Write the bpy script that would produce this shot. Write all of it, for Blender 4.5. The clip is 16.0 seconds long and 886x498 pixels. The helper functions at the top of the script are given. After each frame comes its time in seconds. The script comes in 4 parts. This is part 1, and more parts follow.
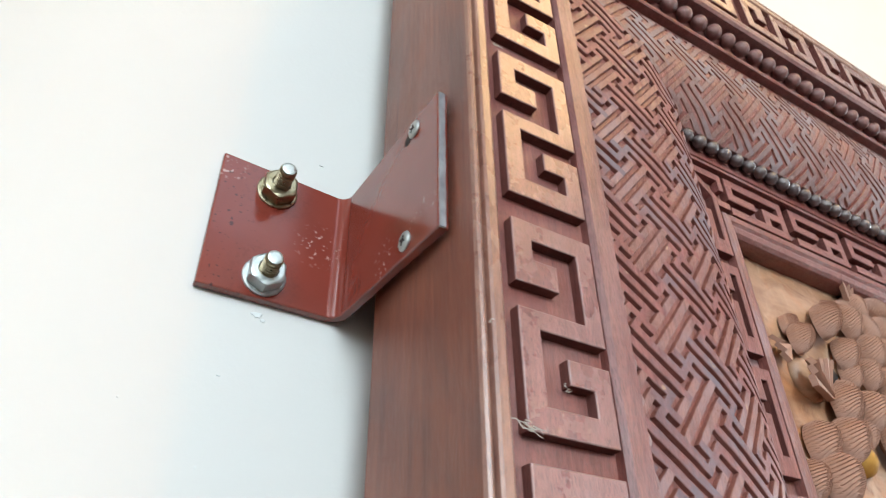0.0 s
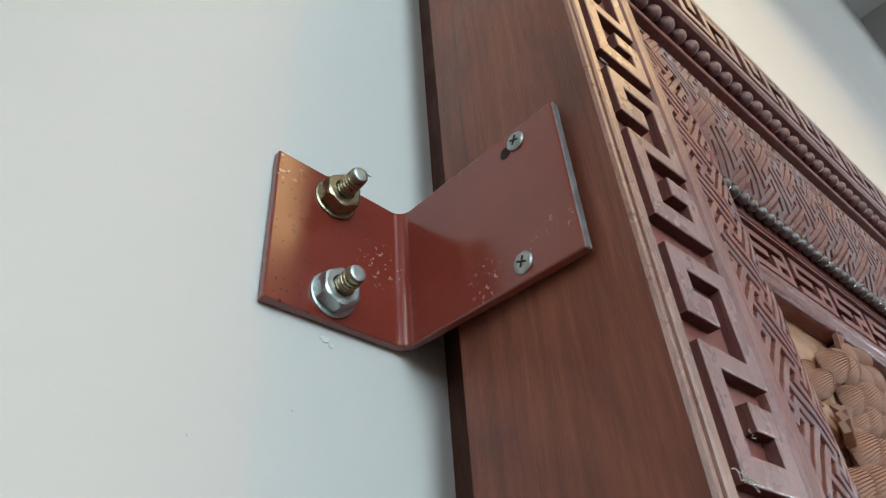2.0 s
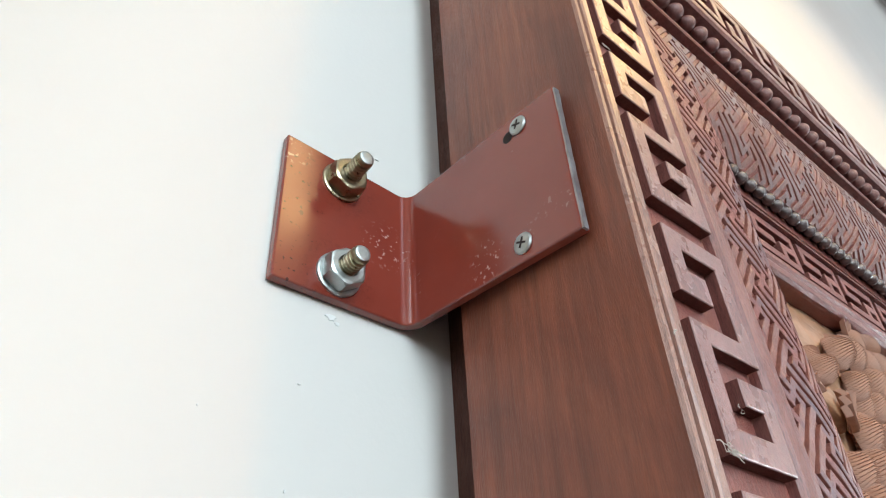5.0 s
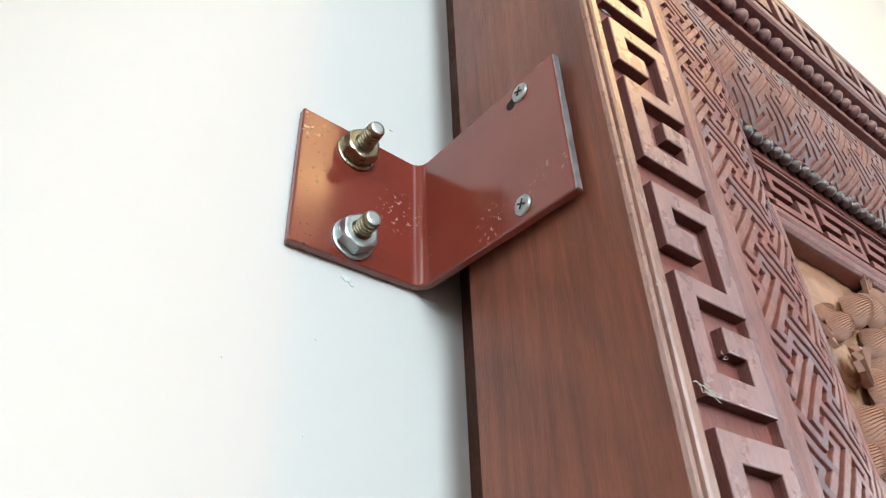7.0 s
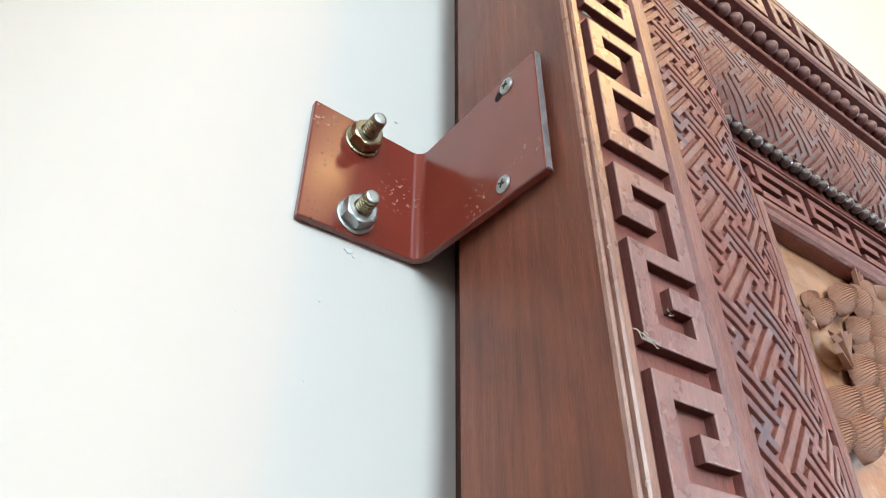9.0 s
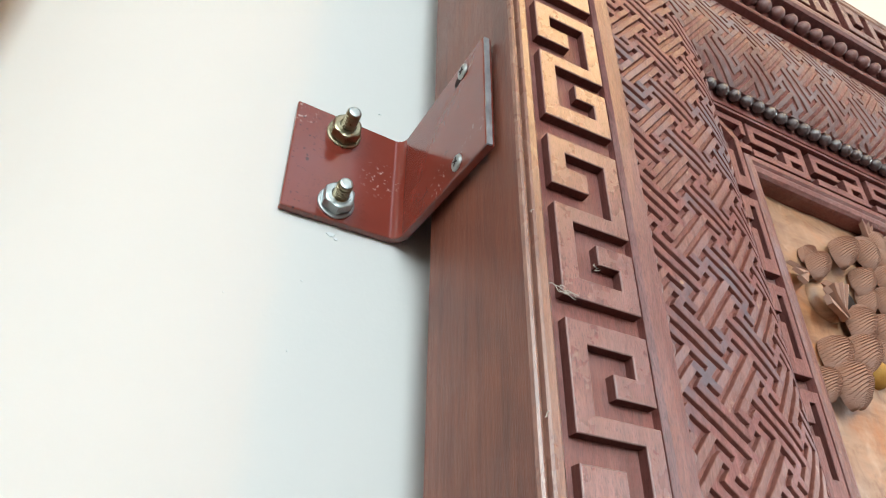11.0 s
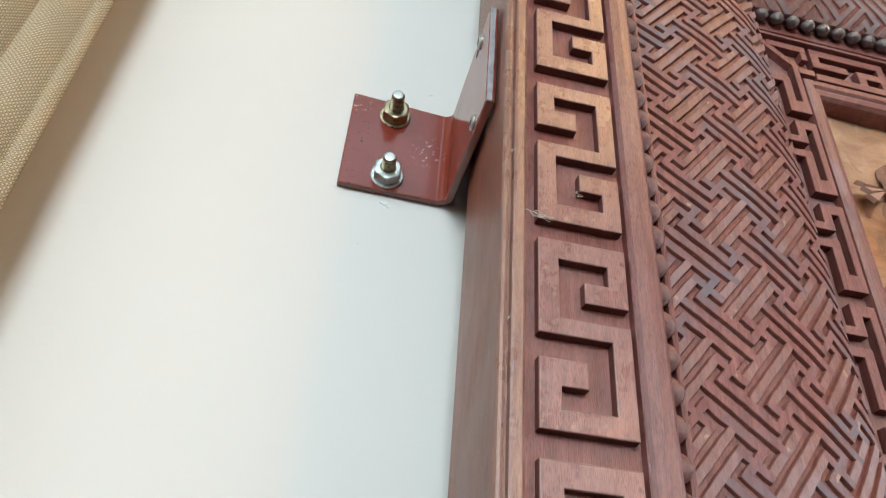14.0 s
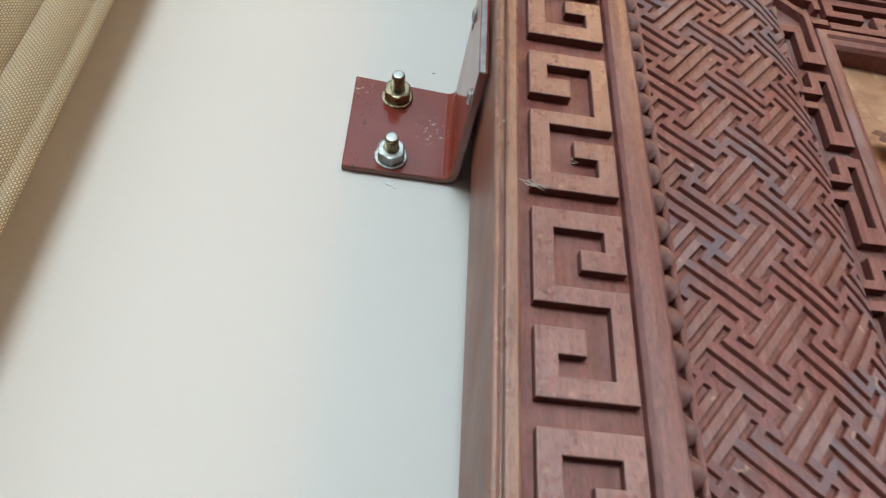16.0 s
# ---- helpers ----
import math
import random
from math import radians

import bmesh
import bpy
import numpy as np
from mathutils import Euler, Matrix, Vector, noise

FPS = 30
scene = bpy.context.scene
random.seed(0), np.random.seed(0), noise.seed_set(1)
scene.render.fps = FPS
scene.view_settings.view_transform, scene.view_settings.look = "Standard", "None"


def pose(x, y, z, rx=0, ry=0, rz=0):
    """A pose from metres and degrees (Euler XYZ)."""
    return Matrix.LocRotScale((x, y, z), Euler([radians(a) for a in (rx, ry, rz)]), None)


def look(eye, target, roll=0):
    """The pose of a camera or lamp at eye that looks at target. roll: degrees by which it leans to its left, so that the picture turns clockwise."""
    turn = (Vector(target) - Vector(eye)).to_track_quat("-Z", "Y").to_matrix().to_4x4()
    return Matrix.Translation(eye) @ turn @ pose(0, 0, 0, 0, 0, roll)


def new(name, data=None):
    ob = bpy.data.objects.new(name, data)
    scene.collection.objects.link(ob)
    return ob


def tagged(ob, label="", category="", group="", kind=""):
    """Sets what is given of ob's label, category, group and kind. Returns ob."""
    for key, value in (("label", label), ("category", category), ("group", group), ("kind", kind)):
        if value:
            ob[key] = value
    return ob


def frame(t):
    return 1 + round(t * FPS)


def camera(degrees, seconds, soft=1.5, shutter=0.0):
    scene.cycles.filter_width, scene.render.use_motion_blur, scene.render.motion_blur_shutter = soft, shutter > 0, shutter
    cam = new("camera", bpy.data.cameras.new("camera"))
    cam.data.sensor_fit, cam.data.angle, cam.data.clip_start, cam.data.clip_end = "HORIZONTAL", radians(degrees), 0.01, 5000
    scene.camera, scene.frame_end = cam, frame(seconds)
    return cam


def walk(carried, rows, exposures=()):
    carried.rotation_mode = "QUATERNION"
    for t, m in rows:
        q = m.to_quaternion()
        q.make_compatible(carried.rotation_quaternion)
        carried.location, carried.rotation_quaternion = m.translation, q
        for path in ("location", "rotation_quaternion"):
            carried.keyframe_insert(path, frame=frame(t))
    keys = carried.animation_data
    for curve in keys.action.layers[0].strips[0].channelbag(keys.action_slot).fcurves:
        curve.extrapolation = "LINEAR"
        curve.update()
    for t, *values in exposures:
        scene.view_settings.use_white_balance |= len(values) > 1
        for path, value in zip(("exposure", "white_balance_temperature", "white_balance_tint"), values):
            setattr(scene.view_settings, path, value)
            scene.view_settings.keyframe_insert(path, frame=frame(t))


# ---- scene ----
cam = camera(65.5, 16.0, soft=1.1, shutter=0.5)
METRES, EYE, TILT, LEAN, TURN = 0.336, 1.68, 0.0, 0.0, -31.2
ROWS = [
    (0.0, 0.0, 0.0, 0.0, 0.27, 35.09, 0.39),
    (0.5, -0.0681, 0.0018, -0.0097, -3.08, 37.2, -0.39),
    (1.0, -0.1403, 0.0321, -0.0078, -6.54, 38.1, 0.39),
    (1.5, -0.1879, 0.0659, 0.0156, -10.73, 39.24, 0.26),
    (2.0, -0.2017, 0.0845, 0.0396, -9.81, 37.73, 3.68),
    (2.5, -0.2069, 0.0829, 0.0376, -8.67, 37.68, 3.8),
    (3.0, -0.2074, 0.074, 0.0386, -8.42, 37.98, 3.32),
    (3.5, -0.2021, 0.0649, 0.0388, -8.72, 38.28, 2.93),
    (4.0, -0.2003, 0.0695, 0.0299, -8.9, 37.64, 2.9),
    (6.5, -0.1832, 0.0732, 0.0157, -7.67, 35.48, 2.21),
    (7.0, -0.1665, 0.0462, -0.0071, -5.65, 34.72, 1.66),
    (7.5, -0.1617, 0.01, -0.0267, -5.12, 35.42, 0.98),
    (8.0, -0.1521, 0.0011, -0.0371, -4.21, 35.34, 0.47),
    (8.5, -0.1419, -0.0017, -0.0595, -4.07, 35.44, -0.19),
    (11.0, -0.0096, -0.0478, -0.1317, 3.45, 34.51, -0.81),
    (11.5, 0.0266, -0.0741, -0.1411, 7.28, 34.22, -1.35),
    (12.0, 0.0319, -0.0733, -0.1528, 8.45, 33.74, -1.8),
    (12.5, 0.0516, -0.0464, -0.167, 10.64, 34.53, -1.91),
    (13.0, 0.088, -0.0334, -0.1845, 12.73, 35.6, -2.56),
    (13.5, 0.1386, -0.0324, -0.2044, 16.66, 35.68, -2.93),
    (14.0, 0.1657, -0.0603, -0.2279, 18.45, 33.98, -4.1),
    (14.5, 0.1839, -0.0893, -0.2412, 20.78, 32.58, -3.85),
    (15.0, 0.1908, -0.0959, -0.2428, 21.05, 32.41, -3.58),
    (15.5, 0.2427, -0.0557, -0.2587, 23.02, 31.98, -2.92),
    (16.0, 0.2004, -0.0404, -0.2316, 22.79, 32.37, -3.03),
]
STOPS = ((0.0, 0.285), (0.5, -0.075), (1.0, -0.215), (1.5, -0.295), (2.5, -0.325), (3.0, -0.005), (3.5, 0.215), (4.0, 0.235), (7.0, 0.325), (8.5, 0.315), (11.0, 0.235), (11.5, 0.075), (12.5, 0.055), (13.5, 0.065), (14.5, 0.025), (15.0, -0.175), (15.5, -0.155), (16.0, -0.165))
EXPOSURES = [(t, k, 6450, 10) if 0.4 < t < 2.6 else (t, k, 6680, 14) if t < 10 else (t, k, 6850, 13) for t, k in STOPS]
walk(cam, [(t, pose(-0.0864, -0.2136, EYE, TILT, LEAN, TURN) @ pose(METRES * x, METRES * y, METRES * z, 90 + pitch, roll, yaw)) for t, x, y, z, yaw, pitch, roll in ROWS], EXPOSURES)

# ---- light ----
world = bpy.data.worlds.new("world")
scene.world = world
world.use_nodes = True
wn = world.node_tree.nodes
sky = wn.new("ShaderNodeTexSky")
sky.sky_type, sky.sun_disc, sky.sun_elevation, sky.sun_rotation = "NISHITA", False, radians(40), radians(250)
world.node_tree.links.new(sky.outputs[0], wn["Background"].inputs[0])
wn["Background"].inputs[1].default_value = 0.1


def area_lamp(name, m, sx, sy, watts, colour):
    data = bpy.data.lights.new(name, "AREA")
    data.shape, data.size, data.size_y, data.energy, data.color = "RECTANGLE", sx, sy, watts, colour
    ob = new(name, data)
    ob.matrix_world = m
    return ob


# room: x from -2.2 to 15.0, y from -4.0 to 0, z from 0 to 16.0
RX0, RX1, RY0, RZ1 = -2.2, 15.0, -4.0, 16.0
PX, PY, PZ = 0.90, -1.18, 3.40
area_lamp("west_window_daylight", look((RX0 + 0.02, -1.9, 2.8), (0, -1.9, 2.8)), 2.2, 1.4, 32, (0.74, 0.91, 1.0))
# unseen east fill, added to brighten the wall right of the panel
area_lamp("east_fill_light", look((RX1 - 0.02, -1.6, 2.8), (0, -1.6, 2.8)), 2.4, 1.4, 800, (0.80, 0.93, 1.0))
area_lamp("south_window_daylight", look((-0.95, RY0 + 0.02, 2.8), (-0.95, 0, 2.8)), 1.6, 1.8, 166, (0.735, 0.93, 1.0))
# unseen fills, added for the far corner, fret sheen and bracket sheen
area_lamp("far_south_fill_light", look((7.0, RY0 + 0.02, 5.8), (7.0, 0, 5.8)), 3.0, 6.4, 125, (0.80, 0.94, 1.0))
area_lamp("high_sheen_light", look((0.2, RY0 + 0.02, 5.3), (0.2, 0, 5.3)), 2.2, 1.4, 16, (0.74, 0.90, 1.0))
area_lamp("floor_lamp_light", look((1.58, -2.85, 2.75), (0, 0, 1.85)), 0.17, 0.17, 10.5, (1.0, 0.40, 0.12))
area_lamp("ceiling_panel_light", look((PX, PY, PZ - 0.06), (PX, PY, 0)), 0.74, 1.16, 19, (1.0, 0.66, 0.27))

# ---- materials ----


def mat(name, colour, rough=0.5, metal=0.0, coat=0.0):
    m = bpy.data.materials.new(name)
    m.use_nodes = True
    nt = m.node_tree
    b = nt.nodes["Principled BSDF"]
    b.inputs["Base Color"].default_value = (*colour, 1)
    b.inputs["Roughness"].default_value = rough
    b.inputs["Metallic"].default_value = metal
    b.inputs["Coat Weight"].default_value = coat
    return m, nt, b


def node(nt, kind, **sets):
    n = nt.nodes.new(kind)
    for k, v in sets.items():
        n.inputs[k.replace("_", " ")].default_value = v
    return n


def coords(nt, scale=(1, 1, 1), kind="Object"):
    c = nt.nodes.new("ShaderNodeTexCoord")
    mp = nt.nodes.new("ShaderNodeMapping")
    mp.inputs["Scale"].default_value = scale
    nt.links.new(c.outputs[kind], mp.inputs["Vector"])
    return mp.outputs[0]


def tex(nt, vec, scale, detail=4, rough=0.6, distort=0.0):
    n = node(nt, "ShaderNodeTexNoise", Scale=scale, Detail=detail, Roughness=rough, Distortion=distort)
    nt.links.new(vec, n.inputs["Vector"])
    return n.outputs["Fac"]


def ramp(nt, fac, stops):
    r = nt.nodes.new("ShaderNodeValToRGB")
    el = r.color_ramp.elements
    while len(el) < len(stops):
        el.new(0.5)
    for e, (p, c) in zip(el, stops):
        e.position, e.color = p, (*c, 1) if len(c) == 3 else c
    nt.links.new(fac, r.inputs["Fac"])
    return r.outputs["Color"]


def mix(nt, fac, a, b, mode="MIX"):
    n = nt.nodes.new("ShaderNodeMix")
    n.data_type, n.blend_type = "RGBA", mode
    for sock, v in ((n.inputs["Factor"], fac), (n.inputs[6], a), (n.inputs[7], b)):
        if isinstance(v, (int, float)):
            sock.default_value = v
        elif isinstance(v, tuple):
            sock.default_value = (*v, 1)
        else:
            nt.links.new(v, sock)
    return n.outputs[2]


def bump(nt, b, height, strength, distance):
    n = node(nt, "ShaderNodeBump", Strength=strength, Distance=distance)
    nt.links.new(height, n.inputs["Height"])
    nt.links.new(n.outputs[0], b.inputs["Normal"])


def wood(name, dark, light, dust, rough=0.42, dust_amount=0.35, grain=(60, 60, 6), coat=0.0, patch_scale=38.0, dust_span=(0.46, 0.75), gloss=0.5, pores=0.40, specks=0.0, blotch=0.0):
    """Stained hardwood: long grain, pores, and dust that lies in patches."""
    m, nt, b = mat(name, dark, rough, coat=coat)
    b.inputs["Coat Roughness"].default_value = 0.3
    b.inputs["Specular IOR Level"].default_value = gloss
    g = tex(nt, coords(nt, grain), 6.0, 6, 0.65, 0.6)
    fine = tex(nt, coords(nt, tuple(k * 12 for k in grain)), 5.0, 3, 0.7)
    streak = tex(nt, coords(nt, tuple(k * 2.5 for k in grain)), 5.0, 4, 0.7, 0.3)
    base = ramp(nt, g, [(0.3, dark), (0.7, light)])
    base = mix(nt, 1.0, base, ramp(nt, streak, [(0.36, (0.84, 0.82, 0.82)), (0.50, (1, 1, 1)), (0.66, (1.08, 1.09, 1.09))]), "MULTIPLY")
    base = mix(nt, ramp(nt, fine, [(0.40, (pores * 1.2,) * 3), (0.50, (0, 0, 0))]), base, tuple(c * 0.34 for c in dark))
    patch = tex(nt, coords(nt), patch_scale, 5, 0.65)
    base = mix(nt, ramp(nt, patch, [(dust_span[0], (0, 0, 0)), (dust_span[1], (dust_amount,) * 3)]), base, dust)
    if specks:
        spot = tex(nt, coords(nt), 170.0, 2, 0.5)
        base = mix(nt, ramp(nt, spot, [(0.70, (0, 0, 0)), (0.74, (specks,) * 3)]), base, (0.42, 0.26, 0.18))
    if blotch:
        cloud = tex(nt, coords(nt, (1.0, 1.0, 0.55)), 26.0, 4, 0.6, 0.8)
        base = mix(nt, 1.0, base, ramp(nt, cloud, [(0.36, (1 - blotch, 1 - blotch * 1.05, 1 - blotch * 0.8)), (0.60, (1.12, 1.1, 1.05))]), "MULTIPLY")
    nt.links.new(base, b.inputs["Base Color"])
    nt.links.new(ramp(nt, patch, [(0.35, (rough * 0.8,) * 3), (0.75, (min(1, rough * 1.5),) * 3)]), b.inputs["Roughness"])
    bump(nt, b, fine, 0.5, 0.0005)
    return m


M_WOOD = wood("stained_wood", (0.158, 0.046, 0.038), (0.280, 0.096, 0.080), (0.430, 0.268, 0.252), 0.36, 0.28, gloss=0.38)
M_FRET = wood("fret_wood", (0.174, 0.059, 0.053), (0.300, 0.114, 0.104), (0.430, 0.262, 0.250), 0.27, 0.30, coat=0.8, pores=0.7, specks=0.35)
M_INNER = wood("inner_fret_wood", (0.172, 0.057, 0.052), (0.311, 0.118, 0.105), (0.38, 0.23, 0.20), 0.45, 0.30, gloss=0.35, pores=0.5)
M_BAND = wood("band_moulding_wood", (0.158, 0.052, 0.048), (0.280, 0.106, 0.094), (0.40, 0.25, 0.23), 0.36, 0.30, coat=0.25, pores=0.5)
# shade on the frets' side walls, put into a darker wood colour
M_FRET_SHADE = wood("fret_side_shade", (0.110, 0.033, 0.027), (0.178, 0.062, 0.050), (0.20, 0.11, 0.10), 0.65, 0.25, gloss=0.25)
M_WORN = wood("worn_fret_edge", (0.200, 0.089, 0.080), (0.339, 0.180, 0.164), (0.461, 0.331, 0.302), 0.34, 0.40, coat=0.4)
M_RIM = wood("worn_rim_wood", (0.195, 0.080, 0.058), (0.335, 0.160, 0.112), (0.46, 0.29, 0.22), 0.30, 0.35, coat=0.6)
# two rib tones: dust, plus the ribs' cool and warm sheen as colour
M_LATT = wood("lattice_wood", (0.172, 0.057, 0.053), (0.318, 0.119, 0.110), (0.140, 0.125, 0.152), 0.46, 0.80, patch_scale=22.0, dust_span=(0.49, 0.63), gloss=0.3, specks=0.75, pores=0.30)
M_LATT_WARM = wood("warm_lattice_wood", (0.162, 0.058, 0.049), (0.300, 0.130, 0.108), (0.276, 0.207, 0.232), 0.40, 0.45, patch_scale=22.0, dust_span=(0.50, 0.64), gloss=0.5, specks=0.75, pores=0.35)
# groove walls of the lattice, coloured darker to deepen their shade
M_GROOVE_SHADE = wood("groove_shade_wood", (0.155, 0.050, 0.040), (0.260, 0.098, 0.076), (0.21, 0.14, 0.13), 0.60, 0.30, gloss=0.25)
M_RAIL = wood("dusty_rail_lattice_wood", (0.144, 0.070, 0.064), (0.230, 0.127, 0.116), (0.245, 0.200, 0.212), 0.50, 0.80, patch_scale=24.0, dust_span=(0.40, 0.60), gloss=0.3, specks=0.4, pores=0.25)
M_RAIL_WARM = wood("rail_lattice_wood", (0.161, 0.068, 0.054), (0.276, 0.134, 0.105), (0.260, 0.200, 0.200), 0.50, 0.60, patch_scale=24.0, dust_span=(0.42, 0.62), gloss=0.3, specks=0.4, pores=0.25)
M_SIDE = wood("side_wood", (0.140, 0.040, 0.023), (0.238, 0.072, 0.040), (0.235, 0.100, 0.058), 0.34, 0.15, (36, 36, 2.0), gloss=0.42, pores=0.10, patch_scale=12.0, blotch=0.22)
# batten timber with the shade of the wall gap in its colour
M_BATTEN_SHADE = wood("batten_shade_wood", (0.054, 0.021, 0.015), (0.093, 0.037, 0.026), (0.08, 0.05, 0.04), 0.6, 0.2, gloss=0.2)
M_BEAD = wood("bead_wood", (0.143, 0.057, 0.052), (0.247, 0.112, 0.101), (0.344, 0.230, 0.220), 0.40, 0.22)
M_BEAD_DARK = wood("dark_bead_wood", (0.060, 0.037, 0.037), (0.100, 0.068, 0.068), (0.20, 0.17, 0.19), 0.10, 0.40, gloss=0.9)


def relief_wood(name, a, b_, c, stain=0.0, rough=0.6):
    m, nt, b = mat(name, a, rough)
    p = tex(nt, coords(nt), 22.0, 5, 0.6, 0.4)
    g = tex(nt, coords(nt, (15, 40, 90)), 5.0, 4, 0.6)
    col = ramp(nt, p, [(0.35, a), (0.52, b_), (0.66, c)])
    col = mix(nt, 0.25, col, ramp(nt, g, [(0.35, tuple(k * 0.6 for k in a)), (0.65, b_)]))
    if stain:
        soak = tex(nt, coords(nt, (1.0, 1.0, 1.6)), 34.0, 5, 0.65, 1.2)
        col = mix(nt, ramp(nt, soak, [(0.50, (0, 0, 0)), (0.66, (stain,) * 3)]), col, (0.200, 0.085, 0.045))
        pale = tex(nt, coords(nt, (1.4, 1.0, 1.0)), 60.0, 4, 0.6, 0.5)
        col = mix(nt, ramp(nt, pale, [(0.54, (0, 0, 0)), (0.68, (stain * 0.6,) * 3)]), col, (0.560, 0.400, 0.280))
    nt.links.new(col, b.inputs["Base Color"])
    bump(nt, b, tex(nt, coords(nt), 260.0, 4), 0.5, 0.0006)
    return m


M_GROUND = relief_wood("relief_ground_wood", (0.289, 0.156, 0.094), (0.413, 0.236, 0.142), (0.460, 0.177, 0.065), 0.75, 0.42)
M_LEAF = relief_wood("relief_leaf_wood", (0.301, 0.163, 0.118), (0.407, 0.234, 0.175), (0.437, 0.224, 0.139))
M_AMBER = relief_wood("amber_stain_wood", (0.40, 0.20, 0.03), (0.48, 0.25, 0.04), (0.30, 0.12, 0.02))


def plaster(name, colour):
    m, nt, b = mat(name, colour, 0.55)
    big = tex(nt, coords(nt), 3.0, 4)
    col = mix(nt, ramp(nt, big, [(0.3, (0, 0, 0)), (0.7, (1, 1, 1))]), colour, tuple(c * 0.96 for c in colour))
    spots = tex(nt, coords(nt), 120.0, 2, 0.4)
    col = mix(nt, ramp(nt, spots, [(0.80, (0, 0, 0)), (0.84, (0.22,) * 3)]), col, (0.55, 0.52, 0.48))
    nt.links.new(col, b.inputs["Base Color"])
    bump(nt, b, tex(nt, coords(nt), 420.0, 4), 0.12, 0.0006)
    return m


M_WALL = plaster("painted_plaster", (0.60, 0.586, 0.562))
M_ROOM = plaster("room_paint", (0.72, 0.69, 0.68))
M_WEST = plaster("west_wall_paint", (0.36, 0.29, 0.24))
M_CEIL = plaster("ceiling_paint", (0.80, 0.80, 0.79))


def red_paint():
    m, nt, b = mat("red_oxide_paint", (0.20, 0.022, 0.012), 0.24)
    b.inputs["Specular IOR Level"].default_value = 0.72
    v = coords(nt)
    chips = tex(nt, v, 560.0, 3, 0.5)
    worn = tex(nt, v, 45.0, 2, 0.5)
    area = ramp(nt, worn, [(0.64, (0, 0, 0)), (0.72, (0.35,) * 3)])
    # chipped spots by the bend, on the top corner and low on the side leg
    for spot, reach in (((-0.0150, -0.0040, 1.8335), 0.0095), ((-0.0540, -0.0040, 1.8572), 0.0060), ((-0.0055, -0.0420, 1.8090), 0.0080)):
        far = nt.nodes.new("ShaderNodeVectorMath")
        far.operation = "DISTANCE"
        nt.links.new(v, far.inputs[0])
        far.inputs[1].default_value = spot
        near = ramp(nt, far.outputs["Value"], [(reach * 0.5, (1, 1, 1)), (reach, (0, 0, 0))])
        area = mix(nt, 1.0, area, near, "LIGHTEN")
    mask = mix(nt, 1.0, ramp(nt, chips, [(0.595, (0, 0, 0)), (0.64, (1, 1, 1))]), area, "MULTIPLY")
    tone = ramp(nt, tex(nt, v, 16.0, 4), [(0.3, (0.160, 0.0240, 0.0150)), (0.7, (0.215, 0.0370, 0.0230))])
    crack = ramp(nt, tex(nt, v, 700.0, 3, 0.6), [(0.50, (0, 0, 0)), (0.58, (0.85,) * 3)])
    for spot in ((-0.0347, -0.0040, 1.8522), (-0.0343, -0.0040, 1.8132)):
        far = nt.nodes.new("ShaderNodeVectorMath")
        far.operation = "DISTANCE"
        nt.links.new(v, far.inputs[0])
        far.inputs[1].default_value = spot
        ring = ramp(nt, far.outputs["Value"], [(0.0078, (0, 0, 0)), (0.0086, (1, 1, 1)), (0.0105, (0.5,) * 3), (0.0125, (0, 0, 0))])
        tone = mix(nt, mix(nt, 1.0, ring, crack, "MULTIPLY"), tone, (0.045, 0.007, 0.006))
        turn = nt.nodes.new("ShaderNodeMath")
        turn.operation = "PINGPONG"
        nt.links.new(far.outputs["Value"], turn.inputs[0])
        turn.inputs[1].default_value = 0.00045
        lines = ramp(nt, turn.outputs[0], [(0.00032, (0, 0, 0)), (0.00042, (0.5,) * 3)])
        swirl = ramp(nt, far.outputs["Value"], [(0.0082, (0, 0, 0)), (0.0090, (1, 1, 1)), (0.0125, (1, 1, 1)), (0.0135, (0, 0, 0))])
        some = ramp(nt, tex(nt, v, 110.0, 3), [(0.48, (0, 0, 0)), (0.60, (1, 1, 1))])
        tone = mix(nt, mix(nt, 1.0, mix(nt, 1.0, lines, swirl, "MULTIPLY"), some, "MULTIPLY"), tone, (0.30, 0.075, 0.055))
    sep = nt.nodes.new("ShaderNodeSeparateXYZ")
    nt.links.new(v, sep.inputs[0])
    end = nt.nodes.new("ShaderNodeMapRange")
    end.inputs["From Min"].default_value, end.inputs["From Max"].default_value = -0.036, -0.050
    nt.links.new(sep.outputs[0], end.inputs["Value"])
    grit = ramp(nt, tex(nt, v, 520.0, 3, 0.55), [(0.625, (0, 0, 0)), (0.66, (0.9,) * 3)])
    tone = mix(nt, mix(nt, 1.0, grit, end.outputs[0], "MULTIPLY"), tone, (0.040, 0.010, 0.008))
    nt.links.new(mix(nt, mask, tone, (0.42, 0.25, 0.21)), b.inputs["Base Color"])
    nt.links.new(ramp(nt, tex(nt, v, 60.0, 4), [(0.3, (0.13,) * 3), (0.7, (0.23,) * 3)]), b.inputs["Roughness"])
    bump(nt, b, tex(nt, v, 150.0, 4), 0.06, 0.0006)
    return m


M_RED = red_paint()


def metal(name, a, c, rough):
    m, nt, b = mat(name, a, rough, 1.0)
    f = tex(nt, coords(nt), 300.0, 4)
    nt.links.new(ramp(nt, f, [(0.35, a), (0.65, c)]), b.inputs["Base Color"])
    nt.links.new(ramp(nt, f, [(0.3, (rough * 0.8,) * 3), (0.7, (rough * 1.4,) * 3)]), b.inputs["Roughness"])
    bump(nt, b, f, 0.15, 0.0002)
    return m


